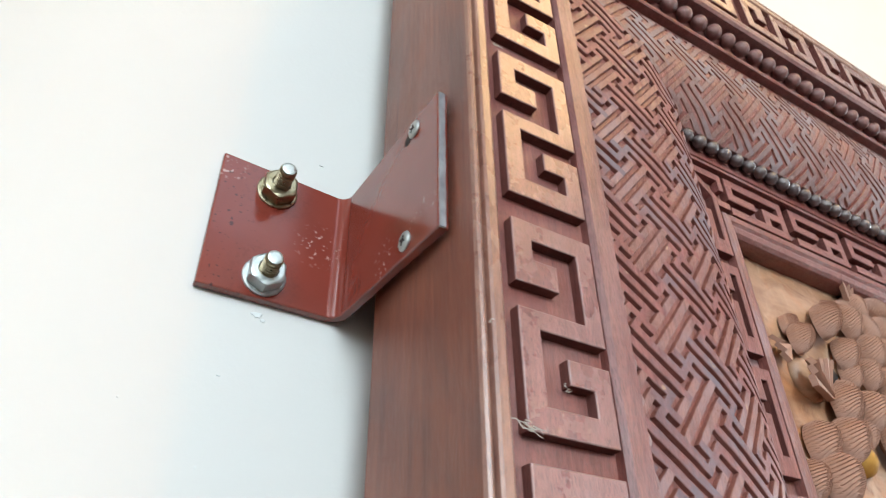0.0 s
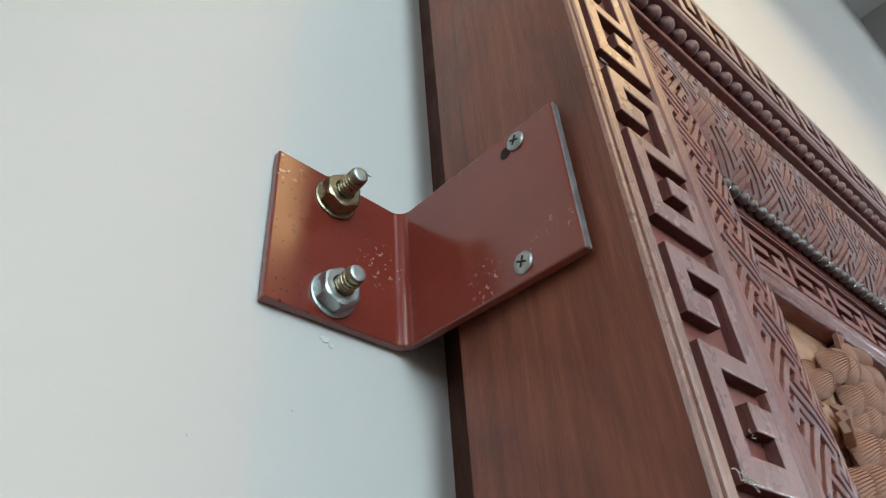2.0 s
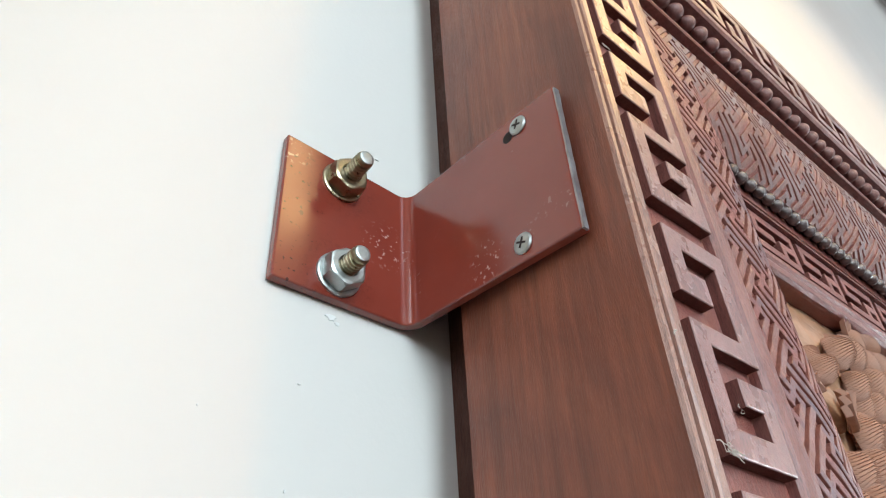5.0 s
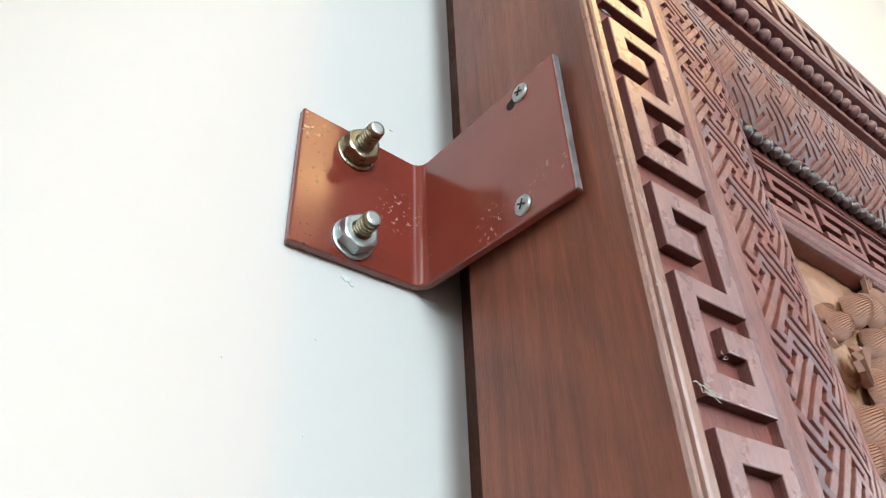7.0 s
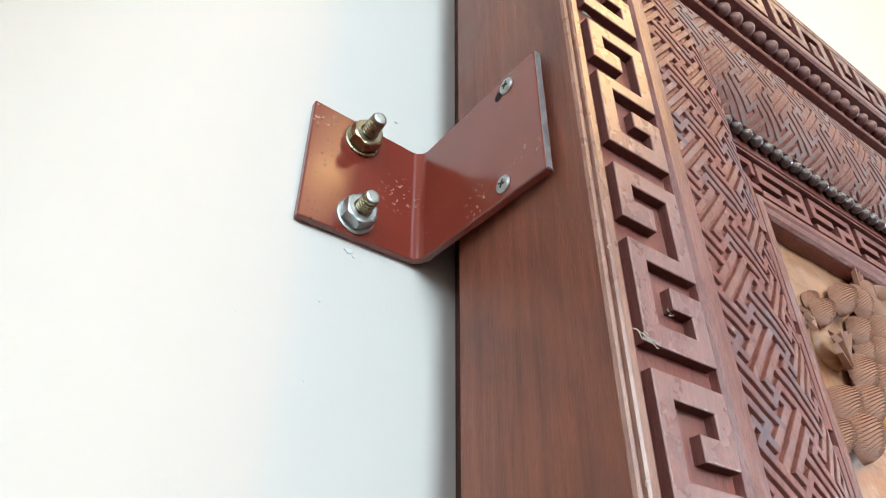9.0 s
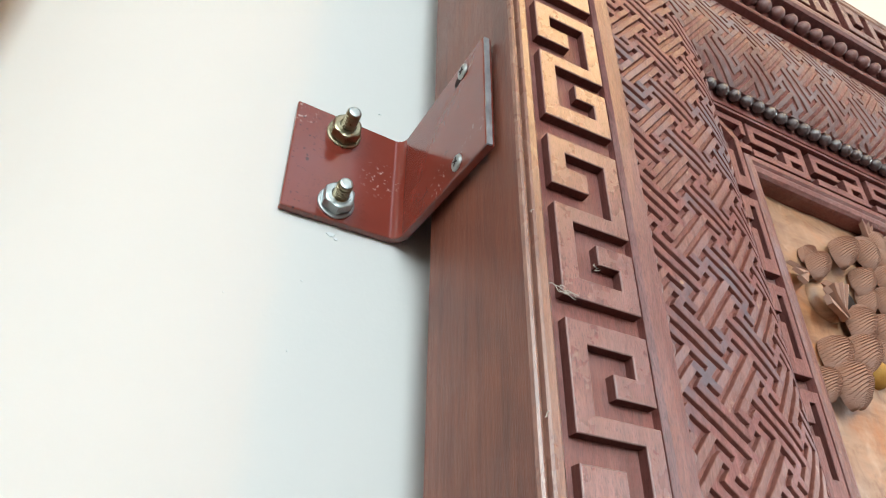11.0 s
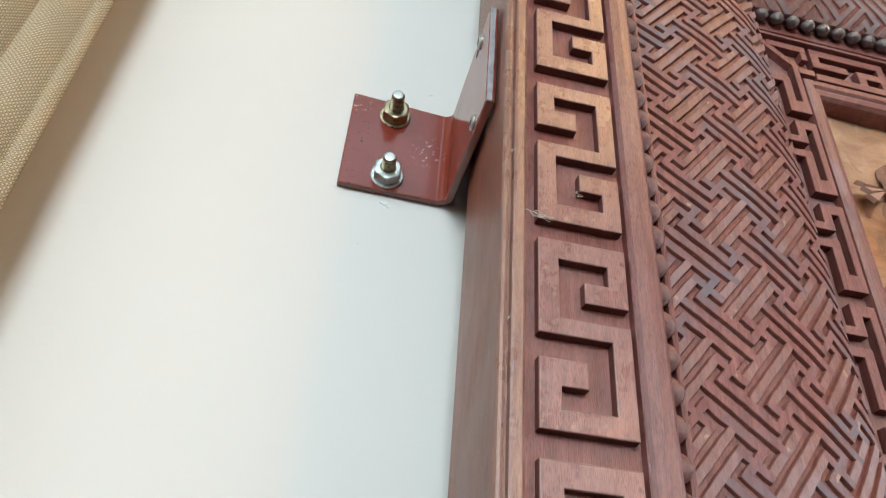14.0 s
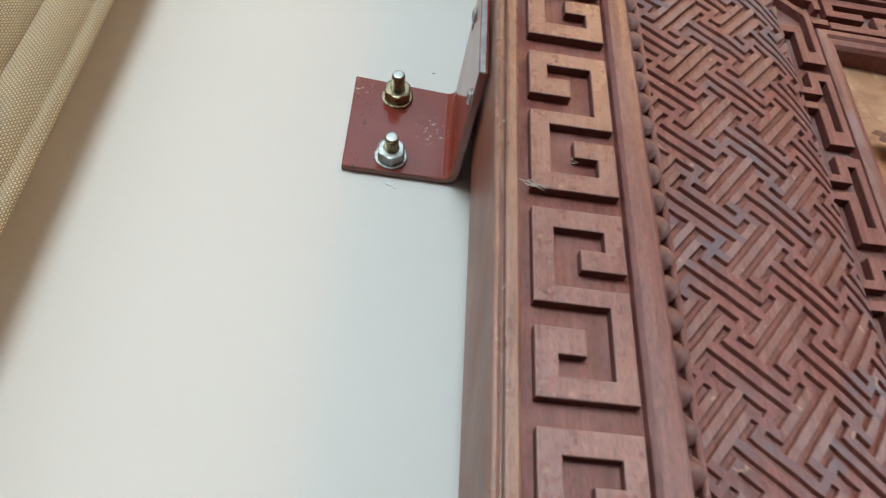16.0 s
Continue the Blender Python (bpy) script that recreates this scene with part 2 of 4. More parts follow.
M_ZINC = metal("zinc_plate", (0.34, 0.37, 0.37), (0.47, 0.50, 0.49), 0.38)
M_BRASS = metal("yellow_passivated_zinc", (0.27, 0.235, 0.15), (0.40, 0.35, 0.24), 0.30)
M_BARE = metal("bare_steel", (0.28, 0.28, 0.29), (0.46, 0.46, 0.48), 0.45)
# near-black colour that paints the shade inside holes, slots and hollows
M_HOLE_SHADE = mat("hole_shade", (0.02, 0.012, 0.01), 0.9)[0]
M_FILLER = plaster("grey_filler", (0.64, 0.66, 0.65))
M_THREAD = mat("pale_fibre", (0.46, 0.41, 0.36), 0.8)[0]
M_FLOOR = wood("floor_wood", (0.035, 0.02, 0.011), (0.06, 0.035, 0.02), (0.3, 0.25, 0.2), 0.4, 0.1, (3, 20, 20))


def burlap():
    """Plain weave: warp and weft threads that pass over one another, with dark gaps between."""
    m, nt, b = mat("burlap", (0.40, 0.29, 0.17), 0.9)
    uv = coords(nt, (1, 1, 1), "UV")
    warp = node(nt, "ShaderNodeTexNoise", Scale=90.0, Detail=2.0)
    nt.links.new(uv, warp.inputs["Vector"])
    shift = nt.nodes.new("ShaderNodeVectorMath")
    shift.operation = "MULTIPLY_ADD"
    nt.links.new(warp.outputs["Color"], shift.inputs[0])
    shift.inputs[1].default_value = (0.0009, 0.0009, 0)
    nt.links.new(uv, shift.inputs[2])
    sep = nt.nodes.new("ShaderNodeSeparateXYZ")
    nt.links.new(shift.outputs[0], sep.inputs[0])

    def calc(op, a, c=0.0):
        n = nt.nodes.new("ShaderNodeMath")
        n.operation = op
        for sock, val in zip(n.inputs, (a, c)):
            if isinstance(val, (int, float)):
                sock.default_value = val
            else:
                nt.links.new(val, sock)
        return n.outputs[0]

    k = math.pi / 0.00100
    su, sv = calc("SINE", calc("MULTIPLY", sep.outputs[0], k)), calc("SINE", calc("MULTIPLY", sep.outputs[1], k))
    over = calc("MULTIPLY", su, sv)
    h = calc("POWER", calc("ABSOLUTE", over), 0.5)
    slub = tex(nt, coords(nt, (400, 30, 1), "UV"), 2.0, 3)
    col = ramp(nt, h, [(0.22, (0.26, 0.165, 0.09)), (0.46, (0.86, 0.68, 0.45)), (0.9, (1.0, 0.93, 0.76))])
    tone = ramp(nt, calc("MULTIPLY_ADD", over, 0.5), [(0.25, (0.64, 0.55, 0.43)), (0.60, (1, 1, 1))])
    col = mix(nt, 0.9, col, tone, "MULTIPLY")
    col = mix(nt, 0.12, col, ramp(nt, slub, [(0.3, (0.42, 0.30, 0.18)), (0.7, (0.70, 0.56, 0.38))]))
    nt.links.new(col, b.inputs["Base Color"])
    bump(nt, b, h, 0.6, 0.0005)
    return m


M_BURLAP = burlap()

# ---- building helpers ----


def mesh_of(name, bm, material, smooth=False):
    me = bpy.data.meshes.new(name)
    bmesh.ops.recalc_face_normals(bm, faces=bm.faces)
    bm.to_mesh(me)
    bm.free()
    me.materials.append(material)
    if smooth:
        for p in me.polygons:
            p.use_smooth = True
    return me


def part(name, bm, material, parent, label="", smooth=False, m=None):
    ob = new(name, mesh_of(name, bm, material, smooth))
    ob.parent = parent
    if m is not None:
        ob.matrix_basis = m
    if label:
        ob["label"] = label
    return ob


def empty(name, place=(0, 0, 0)):
    ob = new(name)
    ob.location, ob.empty_display_size = place, 0.02
    return ob


def box(bm, x0, x1, y0, y1, z0, z1):
    v = bmesh.ops.create_cube(bm, size=1)["verts"]
    for w in v:
        w.co = Vector(((x0 + x1) / 2 + w.co.x * (x1 - x0), (y0 + y1) / 2 + w.co.y * (y1 - y0), (z0 + z1) / 2 + w.co.z * (z1 - z0)))
    return v


def structure(name, x0, x1, y0, y1, z0, z1, material, label, category):
    bm = bmesh.new()
    box(bm, x0, x1, y0, y1, z0, z1)
    return tagged(new(name, mesh_of(name, bm, material)), label, category, kind="structure")


def lathe(bm, rings, n=24, axis="y"):
    """A solid of revolution: rings of (radius, height) along -y."""
    rows = []
    for r, h in rings:
        rows.append([bm.verts.new((r * math.cos(2 * math.pi * k / n), -h, r * math.sin(2 * math.pi * k / n))) for k in range(n)])
    for a, b in zip(rows, rows[1:]):
        for k in range(n):
            bm.faces.new((a[k], a[(k + 1) % n], b[(k + 1) % n], b[k]))
    bm.faces.new(rows[0])
    bm.faces.new(rows[-1])


# ---- structure ----
structure("floor", RX0, RX1, RY0, 0, -0.1, 0, M_FLOOR, "brown timber floor of the room", "floor")
structure("ceiling", RX0, RX1, RY0, 0, RZ1, RZ1 + 0.1, M_CEIL, "plain white painted ceiling", "ceiling")
structure("wall_north", RX0 - 0.2, RX1 + 0.2, 0, 0.2, -0.1, RZ1 + 0.1, M_WALL, "smooth off-white painted plaster wall behind the carved panel", "wall")
WY0, WY1, WZ0, WZ1 = -3.0, -0.8, 2.10, 3.50
EY0, EY1, SX0, SX1 = -2.8, -0.4, -1.75, -0.15
SZ0, SZ1 = 1.9, 3.7
FX0, FX1, FZ0, FZ1 = 5.5, 8.5, 2.6, 9.0
HX0, HX1, HZ0, HZ1 = -0.9, 1.3, 4.6, 6.0
# the last two openings are added only to hold unseen fill lamps
OPENINGS = (("window_3", SX0, SX1, SZ0, SZ1), ("added_window_4", FX0, FX1, FZ0, FZ1), ("added_window_5", HX0, HX1, HZ0, HZ1))
bm = bmesh.new()
cuts = sorted({RX0 - 0.2, RX1 + 0.2, SX0, SX1, FX0, FX1, HX0, HX1})
for xa, xb in zip(cuts, cuts[1:]):
    z = -0.1
    for name, x0, x1, z0, z1 in sorted(OPENINGS, key=lambda o: o[3]):
        if x0 <= xa and xb <= x1:
            box(bm, xa, xb, RY0 - 0.2, RY0, z, z0)
            z = z1
    box(bm, xa, xb, RY0 - 0.2, RY0, z, RZ1 + 0.1)
tagged(new("wall_south", mesh_of("wall_south", bm, M_ROOM)), "plain beige painted wall with a window opening", "wall", kind="structure")
for name, xa, y0, y1 in (("wall_west", RX0 - 0.2, WY0, WY1), ("wall_east", RX1, EY0, EY1)):
    bm = bmesh.new()
    for ya, yb, za, zb in ((RY0, y0, -0.1, RZ1 + 0.1), (y1, 0, -0.1, RZ1 + 0.1), (y0, y1, -0.1, WZ0), (y0, y1, WZ1, RZ1 + 0.1)):
        box(bm, xa, xa + 0.2, ya, yb, za, zb)
    tagged(new(name, mesh_of(name, bm, M_WEST if name == "wall_west" else M_WALL)), "plain painted wall with a window opening", "wall", kind="structure")

# ---- carved panel ----
X0, X1, ZT, ZB = -0.0015, 0.9, 2.0525, 1.4147
ZC = 0.5 * (ZT + ZB)
LAT = [(0.0, -0.0786), (0.10, -0.0793), (0.30, -0.0803), (0.50, -0.0803), (0.66, -0.0786), (0.83, -0.0757), (0.94, -0.0722), (1.0, -0.0695)]
RIB = 0.0017
SL0, SL1, ST0, ST1 = 0.0630, 0.1380, 0.0706, 0.1305


def crown(w):
    """Depth of the cushion moulding's crown at w, from its outer edge 0 to its inner edge 1."""
    w = min(1, max(0, w))
    for (a, ya), (b, yb) in zip(LAT, LAT[1:]):
        if w <= b:
            f = (w - a) / (b - a)
            return ya + (yb - ya) * f
    return LAT[-1][1]


# the frame's section: distance from the outer edge on the stiles and on the rails, and depth
SECTION = [(0.0033, 0.0033, -0.0215), (0, 0, -0.0893), (0.0005, 0.0005, -0.0904), (0.0014, 0.0014, -0.0908), (0.0023, 0.0023, -0.0903), (0.0027, 0.0027, -0.0888),
           (0.0034, 0.0034, -0.0888), (0.0038, 0.0038, -0.0905), (0.0046, 0.0046, -0.0910), (0.0072, 0.0072, -0.0910), (0.0081, 0.0081, -0.0902), (0.0084, 0.0084, -0.0877),
           (0.0412, 0.0412, -0.0877), (0.0416, 0.0416, -0.0868), (0.0428, 0.0428, -0.0868), (0.0431, 0.0431, -0.0895), (0.0445, 0.0443, -0.0911), (0.0480, 0.0468, -0.0915),
           (0.0516, 0.0494, -0.0911), (0.0532, 0.0509, -0.0896), (0.0535, 0.0512, -0.0785), (0.0600, 0.0630, -0.0785), (0.0602, 0.0633, -0.0812), (0.0609, 0.0642, -0.0818),
           (0.0618, 0.0655, -0.0818), (0.0623, 0.0664, -0.0811), (0.0625, 0.0668, -0.0765), (0.0629, 0.0704, -0.0765)]
for k in range(11):
    w = k / 10
    SECTION.append((SL0 + w * (SL1 - SL0), ST0 + w * (ST1 - ST0), crown(w) + RIB))
SECTION += [(0.13805, 0.1308, -0.0620), (0.13812, 0.1392, -0.0620), (0.1382, 0.1394, -0.0612), (0.13825, 0.1416, -0.0615), (0.1383, 0.1420, -0.0552),
            (0.1655, 0.1672, -0.0552), (0.1660, 0.1677, -0.0592), (0.1672, 0.1690, -0.0600), (0.1700, 0.1718, -0.0600), (0.1712, 0.1730, -0.0586),
            (0.1720, 0.1740, -0.0588), (0.1740, 0.1762, -0.0580), (0.1754, 0.1776, -0.0560), (0.1757, 0.1780, -0.0540), (0.1757, 0.1780, -0.0350), (0.1757, 0.1780, -0.0215)]


def corner(k, i):
    """Corner i (0 top left, then clockwise) of the section's point k."""
    sl, st, y = SECTION[k]
    return ((X0 + sl, y, ZT - st), (X1 - sl, y, ZT - st), (X1 - sl, y, ZB + st), (X0 + sl, y, ZB + st))[i]


panel = tagged(empty("carved_panel", (X0, 0, ZB)), "dark red-brown carved wooden wall panel with fret borders and beading", "wall carving")
INV = Matrix.Translation((-X0, 0, -ZB))
SIDES = {}
for i, name in enumerate(("top_rail", "stile", "bottom_rail", "stile")):
    bm = bmesh.new()
    rows = [(bm.verts.new(corner(k, i)), bm.verts.new(corner(k, (i + 1) % 4))) for k in range(len(SECTION))]
    for a, b in zip(rows, rows[1:] + rows[:1]):
        bm.faces.new((a[0], a[1], b[1], b[0]))
    for j in (0, 1):
        bm.faces.new([r[j] for r in rows])
    me = mesh_of(name, bm, M_WOOD)
    me.materials.append(M_SIDE)
    me.materials.append(M_LATT_WARM)
    me.materials.append(M_RIM)
    me.materials.append(M_BAND)
    for p in me.polygons:
        d = min(p.center.x - X0, X1 - p.center.x, p.center.z - ZB, ZT - p.center.z)
        if abs(p.normal.y) < 0.2 and p.area > 0.02:
            p.material_index = 1
        elif 0.0436 < d < 0.0525:
            p.material_index = 4
        elif d < 0.0083:
            p.material_index = 3
        elif 0.1385 < d < 0.17 and p.normal.y < -0.4:
            p.material_index = 2
    ob = new(name, me)
    ob.parent, ob.matrix_basis = panel, INV
    SIDES[i] = ob
TOP, LEFT = SIDES[0], SIDES[3]


def part_at(name, me, parent, m):
    """A piece on shared mesh data, placed in the world by m."""
    ob = new(name, me)
    ob.parent = parent
    ob.matrix_basis = m
    return ob


def fret_mesh(name, xs, zs, rows, depth, bevel, material):
    """A carved fret: a grid of cells, raised where rows holds a 1; rows run from the bottom up."""
    bm = bmesh.new()
    pts = {}

    def vert(i, j, y):
        if (i, j, y) not in pts:
            pts[i, j, y] = bm.verts.new((xs[i], y, zs[j]))
        return pts[i, j, y]

    on = lambda i, j: 0 <= j < len(rows) and 0 <= i < len(rows[0]) and rows[j][i] == "1"
    for j in range(len(rows)):
        for i in range(len(rows[0])):
            if not on(i, j):
                continue
            c = ((i, j), (i + 1, j), (i + 1, j + 1), (i, j + 1))
            bm.faces.new([vert(a, b, 0.0) for a, b in c])
            bm.faces.new([vert(a, b, depth) for a, b in reversed(c)])
            for (a, b), nb in zip(zip(c, c[1:] + c[:1]), ((i, j - 1), (i + 1, j), (i, j + 1), (i - 1, j))):
                if not on(*nb):
                    bm.faces.new((vert(*a, 0.0), vert(*b, 0.0), vert(*b, depth), vert(*a, depth)))
    bmesh.ops.recalc_face_normals(bm, faces=bm.faces)
    bmesh.ops.dissolve_limit(bm, angle_limit=0.02, verts=bm.verts, edges=bm.edges)
    front = [e for e in bm.edges if all(abs(v.co.y) < 1e-6 for v in e.verts) and len(e.link_faces) == 2 and e.calc_face_angle(0) > 0.5]
    bmesh.ops.bevel(bm, geom=front, offset=bevel, segments=2, affect="EDGES", profile=0.5)
    me = mesh_of(name, bm, material)
    me.materials.append(M_WORN if material is M_FRET else material)
    # slot 2, on the flat side walls, is the tone darkened for shade
    me.materials.append(M_FRET_SHADE)
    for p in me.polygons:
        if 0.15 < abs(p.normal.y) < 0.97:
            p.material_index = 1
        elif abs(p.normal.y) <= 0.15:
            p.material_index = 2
    return me


OUT_X = [0, 0.0067, 0.0148, 0.0228, 0.0290]
OUT_Z = [0, 0.0072, 0.0144, 0.0217, 0.0280, 0.0338, 0.0416, 0.0500, 0.0565, 0.0630]
OUT_ROWS = ["1111", "1001", "1011", "1000", "1111", "0001", "1101", "1001", "1111"]
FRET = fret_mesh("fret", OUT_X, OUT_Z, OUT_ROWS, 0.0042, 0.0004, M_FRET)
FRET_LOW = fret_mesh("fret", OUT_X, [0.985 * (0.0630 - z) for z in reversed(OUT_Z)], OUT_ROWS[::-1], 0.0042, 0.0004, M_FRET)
PITCH, FRONT, FS = 0.0722, -0.0914, 0.0118
wob = random.Random(4)


def flip(mx=1, mz=1):
    return Matrix.Diagonal((mx, 1, mz, 1))


IN_X = [0, 0.0125, 0.0170, 0.0207, 0.0240]
IN_Z = [0, 0.0080, 0.0205, 0.0245, 0.0298, 0.0338, 0.0389, 0.0442]
IN_ROWS = ["0111", "0101", "1101", "0001", "1101", "0101", "0111"]
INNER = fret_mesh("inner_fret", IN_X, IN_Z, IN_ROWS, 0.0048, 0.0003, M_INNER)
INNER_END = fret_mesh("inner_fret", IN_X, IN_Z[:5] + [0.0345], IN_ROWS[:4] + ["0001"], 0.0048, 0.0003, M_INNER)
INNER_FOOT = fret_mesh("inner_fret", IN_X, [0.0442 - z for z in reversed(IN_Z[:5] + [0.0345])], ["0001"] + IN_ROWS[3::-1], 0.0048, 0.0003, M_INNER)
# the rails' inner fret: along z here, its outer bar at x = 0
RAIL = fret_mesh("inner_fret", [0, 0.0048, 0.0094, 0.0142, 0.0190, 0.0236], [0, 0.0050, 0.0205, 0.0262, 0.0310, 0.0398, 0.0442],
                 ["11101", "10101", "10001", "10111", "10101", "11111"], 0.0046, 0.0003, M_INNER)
IPITCH, IFRONT = 0.0507, -0.0596
for side, ob in ((1, LEFT), (-1, SIDES[1])):
    xa = X0 + FS if side == 1 else X1 - FS
    xi = X0 + 0.1405 if side == 1 else X1 - 0.1405
    for k in range(4):
        for me, z in ((FRET, ZC + 0.0038 + k * PITCH), (FRET_LOW, ZC - 0.0036 - k * 0.0703 - 0.0621)):
            part_at("fret", me, ob, Matrix.Translation((xa, FRONT + wob.uniform(-0.0001, 0.0001), z + wob.uniform(-0.0003, 0.0003))) @ flip(side))
    for k in range(-3, 3):
        part_at("inner_fret", INNER_END if k == 2 else INNER_FOOT if k == -3 else INNER, ob, Matrix.Translation((xi, IFRONT, 1.8073 + (k - 2) * IPITCH + 0.0507)) @ flip(side))
for up, ob in ((1, TOP), (-1, SIDES[2])):
    # on the rails the frets lie along x: turned a quarter, the outer side of the unit towards the edge
    turn = Matrix(((0, 0, 1, 0), (0, 1, 0, 0), (-up, 0, 0, 0), (0, 0, 0, 1)))
    zo = ZT - FS if up == 1 else ZB + FS
    zi = ZT - 0.1427 if up == 1 else ZB + 0.1427
    n = 11
    for k in range(n):
        part_at("fret", FRET if k >= n // 2 else FRET_LOW, ob, Matrix.Translation((X0 + 0.052 + k * PITCH, FRONT, zo)) @ turn)
    for k in range(10):
        part_at("inner_fret", RAIL, ob, Matrix.Translation((X0 + 0.1745 + k * IPITCH, IFRONT, zi)) @ turn)

# the cushion moulding: an interlaced key lattice, ribs on a slanting grid
U, SLANT = 0.00264, radians(-39.4)
ORX, ORZ = 0.0756, 1.7303


def raised(a, b):
    for m in range(a // 8 - 1, a // 8 + 3):
        for n in range(b // 8 - 1, b // 8 + 3):
            dx, dy = a - 8 * m, b - 8 * n
            if (m + n) % 2:
                dx, dy = dy, dx
            if (abs(dy) == 2 and abs(dx) <= 3) or (dy == 0 and abs(dx) <= 5):
                return 1 + (m + n) % 2
            if (abs(dy) == 2 and abs(dx) == 4) or (dy == 0 and abs(dx) == 6):
                return 1
            cx, cy = a - 8 * m - 4, b - 8 * n - 4
            if (cx == 0 and abs(cy) <= 2) or (cy == 0 and abs(cx) <= 2):
                return 1
    return 0


CELLS = {(a, b): raised(a, b) for a in range(16) for b in range(16)}


def lattice_mesh(name, rail, x_to):
    """The raised ribs of the stile's or the rail's lattice."""
    width = (ST1 - ST0) if rail else (SL1 - SL0)
    ca, sa = math.cos(SLANT), math.sin(SLANT)
    verts, faces, slots, index = [], [], [], {}

    def plan(a, b):
        p, q = (a - 12 - 0.5) * U, (b - 4 - 0.5) * U
        x, z = ORX + p * ca - q * sa, ORZ + p * sa + q * ca
        n1 = noise.noise((x * 420, z * 420, 3.0)) * 0.00028
        n2 = noise.noise((x * 420, z * 420, 9.0)) * 0.00028
        return x + n1, z + n2

    def put(a, b, level):
        """A rib's corner: level 0 in the groove, 1 on the worn shoulder, 2 on the flat top."""
        if (a, b, level) in index:
            return index[a, b, level]
        da = db = 0.0
        for i, j in ((0, 0), (-1, 0), (0, -1), (-1, -1)):
            if not CELLS[(a + i) % 16, (b + j) % 16]:
                da, db = da + i + 0.5, db + j + 0.5
        swell = (0.24, 0.07, -0.02)[level]
        x, z = plan(a + swell * max(-1, min(1, da)), b + swell * max(-1, min(1, db)))
        w = ((ZT - ST0 - z) if rail else (x - X0 - SL0)) / width
        w = min(1.0, max(0.0, w))
        s_l, s_t = SL0 + w * (SL1 - SL0), ST0 + w * (ST1 - ST0)
        if rail:
            z = ZT - s_t
            x = min(max(x, X0 + s_l), X1 - s_l)
        else:
            x = X0 + s_l
            z = min(max(z, ZB + s_t), ZT - s_t)
        y = crown(w) + ((0.0010 if rail else 0) if level else RIB + 0.0006) + (0.00022 if level == 1 else 0)
        if level:
            y += noise.noise((x * 60, z * 60, 5.0)) * 0.00045
        index[a, b, level] = len(verts)
        verts.append((x, y, z))
        return index[a, b, level]

    lo, hi = int(-0.7 / U), int(0.9 / U)
    reach = range(lo, hi)
    for a in reach:
        for b in reach:
            if not CELLS[a % 16, b % 16]:
                continue
            x, z = plan(a + 0.5, b + 0.5)
            m = 0.8 * U
            if rail:
                if not (X0 + SL0 - m < x < x_to and ZT - ST1 - m < z < ZT - ST0 + m) or x - X0 < SL0 + (ZT - ST0 - z) / (ST1 - ST0) * (SL1 - SL0) - m:
                    continue
            elif not (X0 + SL0 - m < x < X0 + SL1 + m and ZB < z < ZT) or min(ZT - z, z - ZB) < ST0 + (x - X0 - SL0) / (SL1 - SL0) * (ST1 - ST0) - m:
                continue
            c = ((a, b), (a + 1, b), (a + 1, b + 1), (a, b + 1))
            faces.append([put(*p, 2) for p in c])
            # tone by rib direction, painted as the tilted ribs catch the light
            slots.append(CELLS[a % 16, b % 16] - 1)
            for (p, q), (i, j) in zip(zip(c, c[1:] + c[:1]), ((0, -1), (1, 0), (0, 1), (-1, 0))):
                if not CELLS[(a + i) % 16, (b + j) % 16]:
                    # shoulder, then the groove wall with shade in its colour
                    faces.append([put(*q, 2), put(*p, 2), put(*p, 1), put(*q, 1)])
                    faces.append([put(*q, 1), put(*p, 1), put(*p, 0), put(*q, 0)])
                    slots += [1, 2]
    me = bpy.data.meshes.new(name)
    me.from_pydata(verts, [], faces)
    for p, k in zip(me.polygons, slots):
        p.material_index = k
    bm = bmesh.new()
    bm.from_mesh(me)
    bmesh.ops.dissolve_degenerate(bm, dist=1e-5, edges=bm.edges)
    bpy.data.meshes.remove(me)
    me = mesh_of(name, bm, M_LATT)
    me.materials.append(M_LATT_WARM)
    me.materials.append(M_GROOVE_SHADE)
    return me


LAT_STILE = lattice_mesh("key_lattice", False, 0)
LAT_RAIL = lattice_mesh("key_lattice", True, X1)
LAT_RAIL.materials[0], LAT_RAIL.materials[1] = M_RAIL, M_RAIL_WARM
for ob, me, m in ((LEFT, LAT_STILE, Matrix.Identity(4)), (SIDES[1], LAT_STILE, Matrix.Translation((X0 + X1, 0, 0)) @ flip(-1)),
                  (TOP, LAT_RAIL, Matrix.Identity(4)), (SIDES[2], LAT_RAIL, Matrix.Translation((0, 0, ZT + ZB)) @ flip(1, -1))):
    part_at("key_lattice", me, ob, m)["label"] = "dusty interlaced key lattice carved on a cushion moulding"


# beads in the two grooves
def bead_mesh(name, r, material):
    """A turned bead, axis along x, with a soft ridge at its middle."""
    bm = bmesh.new()
    lathe(bm, [(r * (1 - abs(k / 5) ** 1.7) ** 0.62 if abs(k) < 5 else r * 0.12, k / 5 * r * 1.08) for k in range(-5, 6)], 16)
    bmesh.ops.rotate(bm, verts=bm.verts, cent=(0, 0, 0), matrix=Matrix.Rotation(radians(90), 3, "Z"))
    return mesh_of(name, bm, material, True)


BEAD, SMALL = bead_mesh("bead", 0.0046, M_BEAD), bead_mesh("small_bead", 0.0039, M_BEAD_DARK)
BP, SP = 0.0114, 0.0091


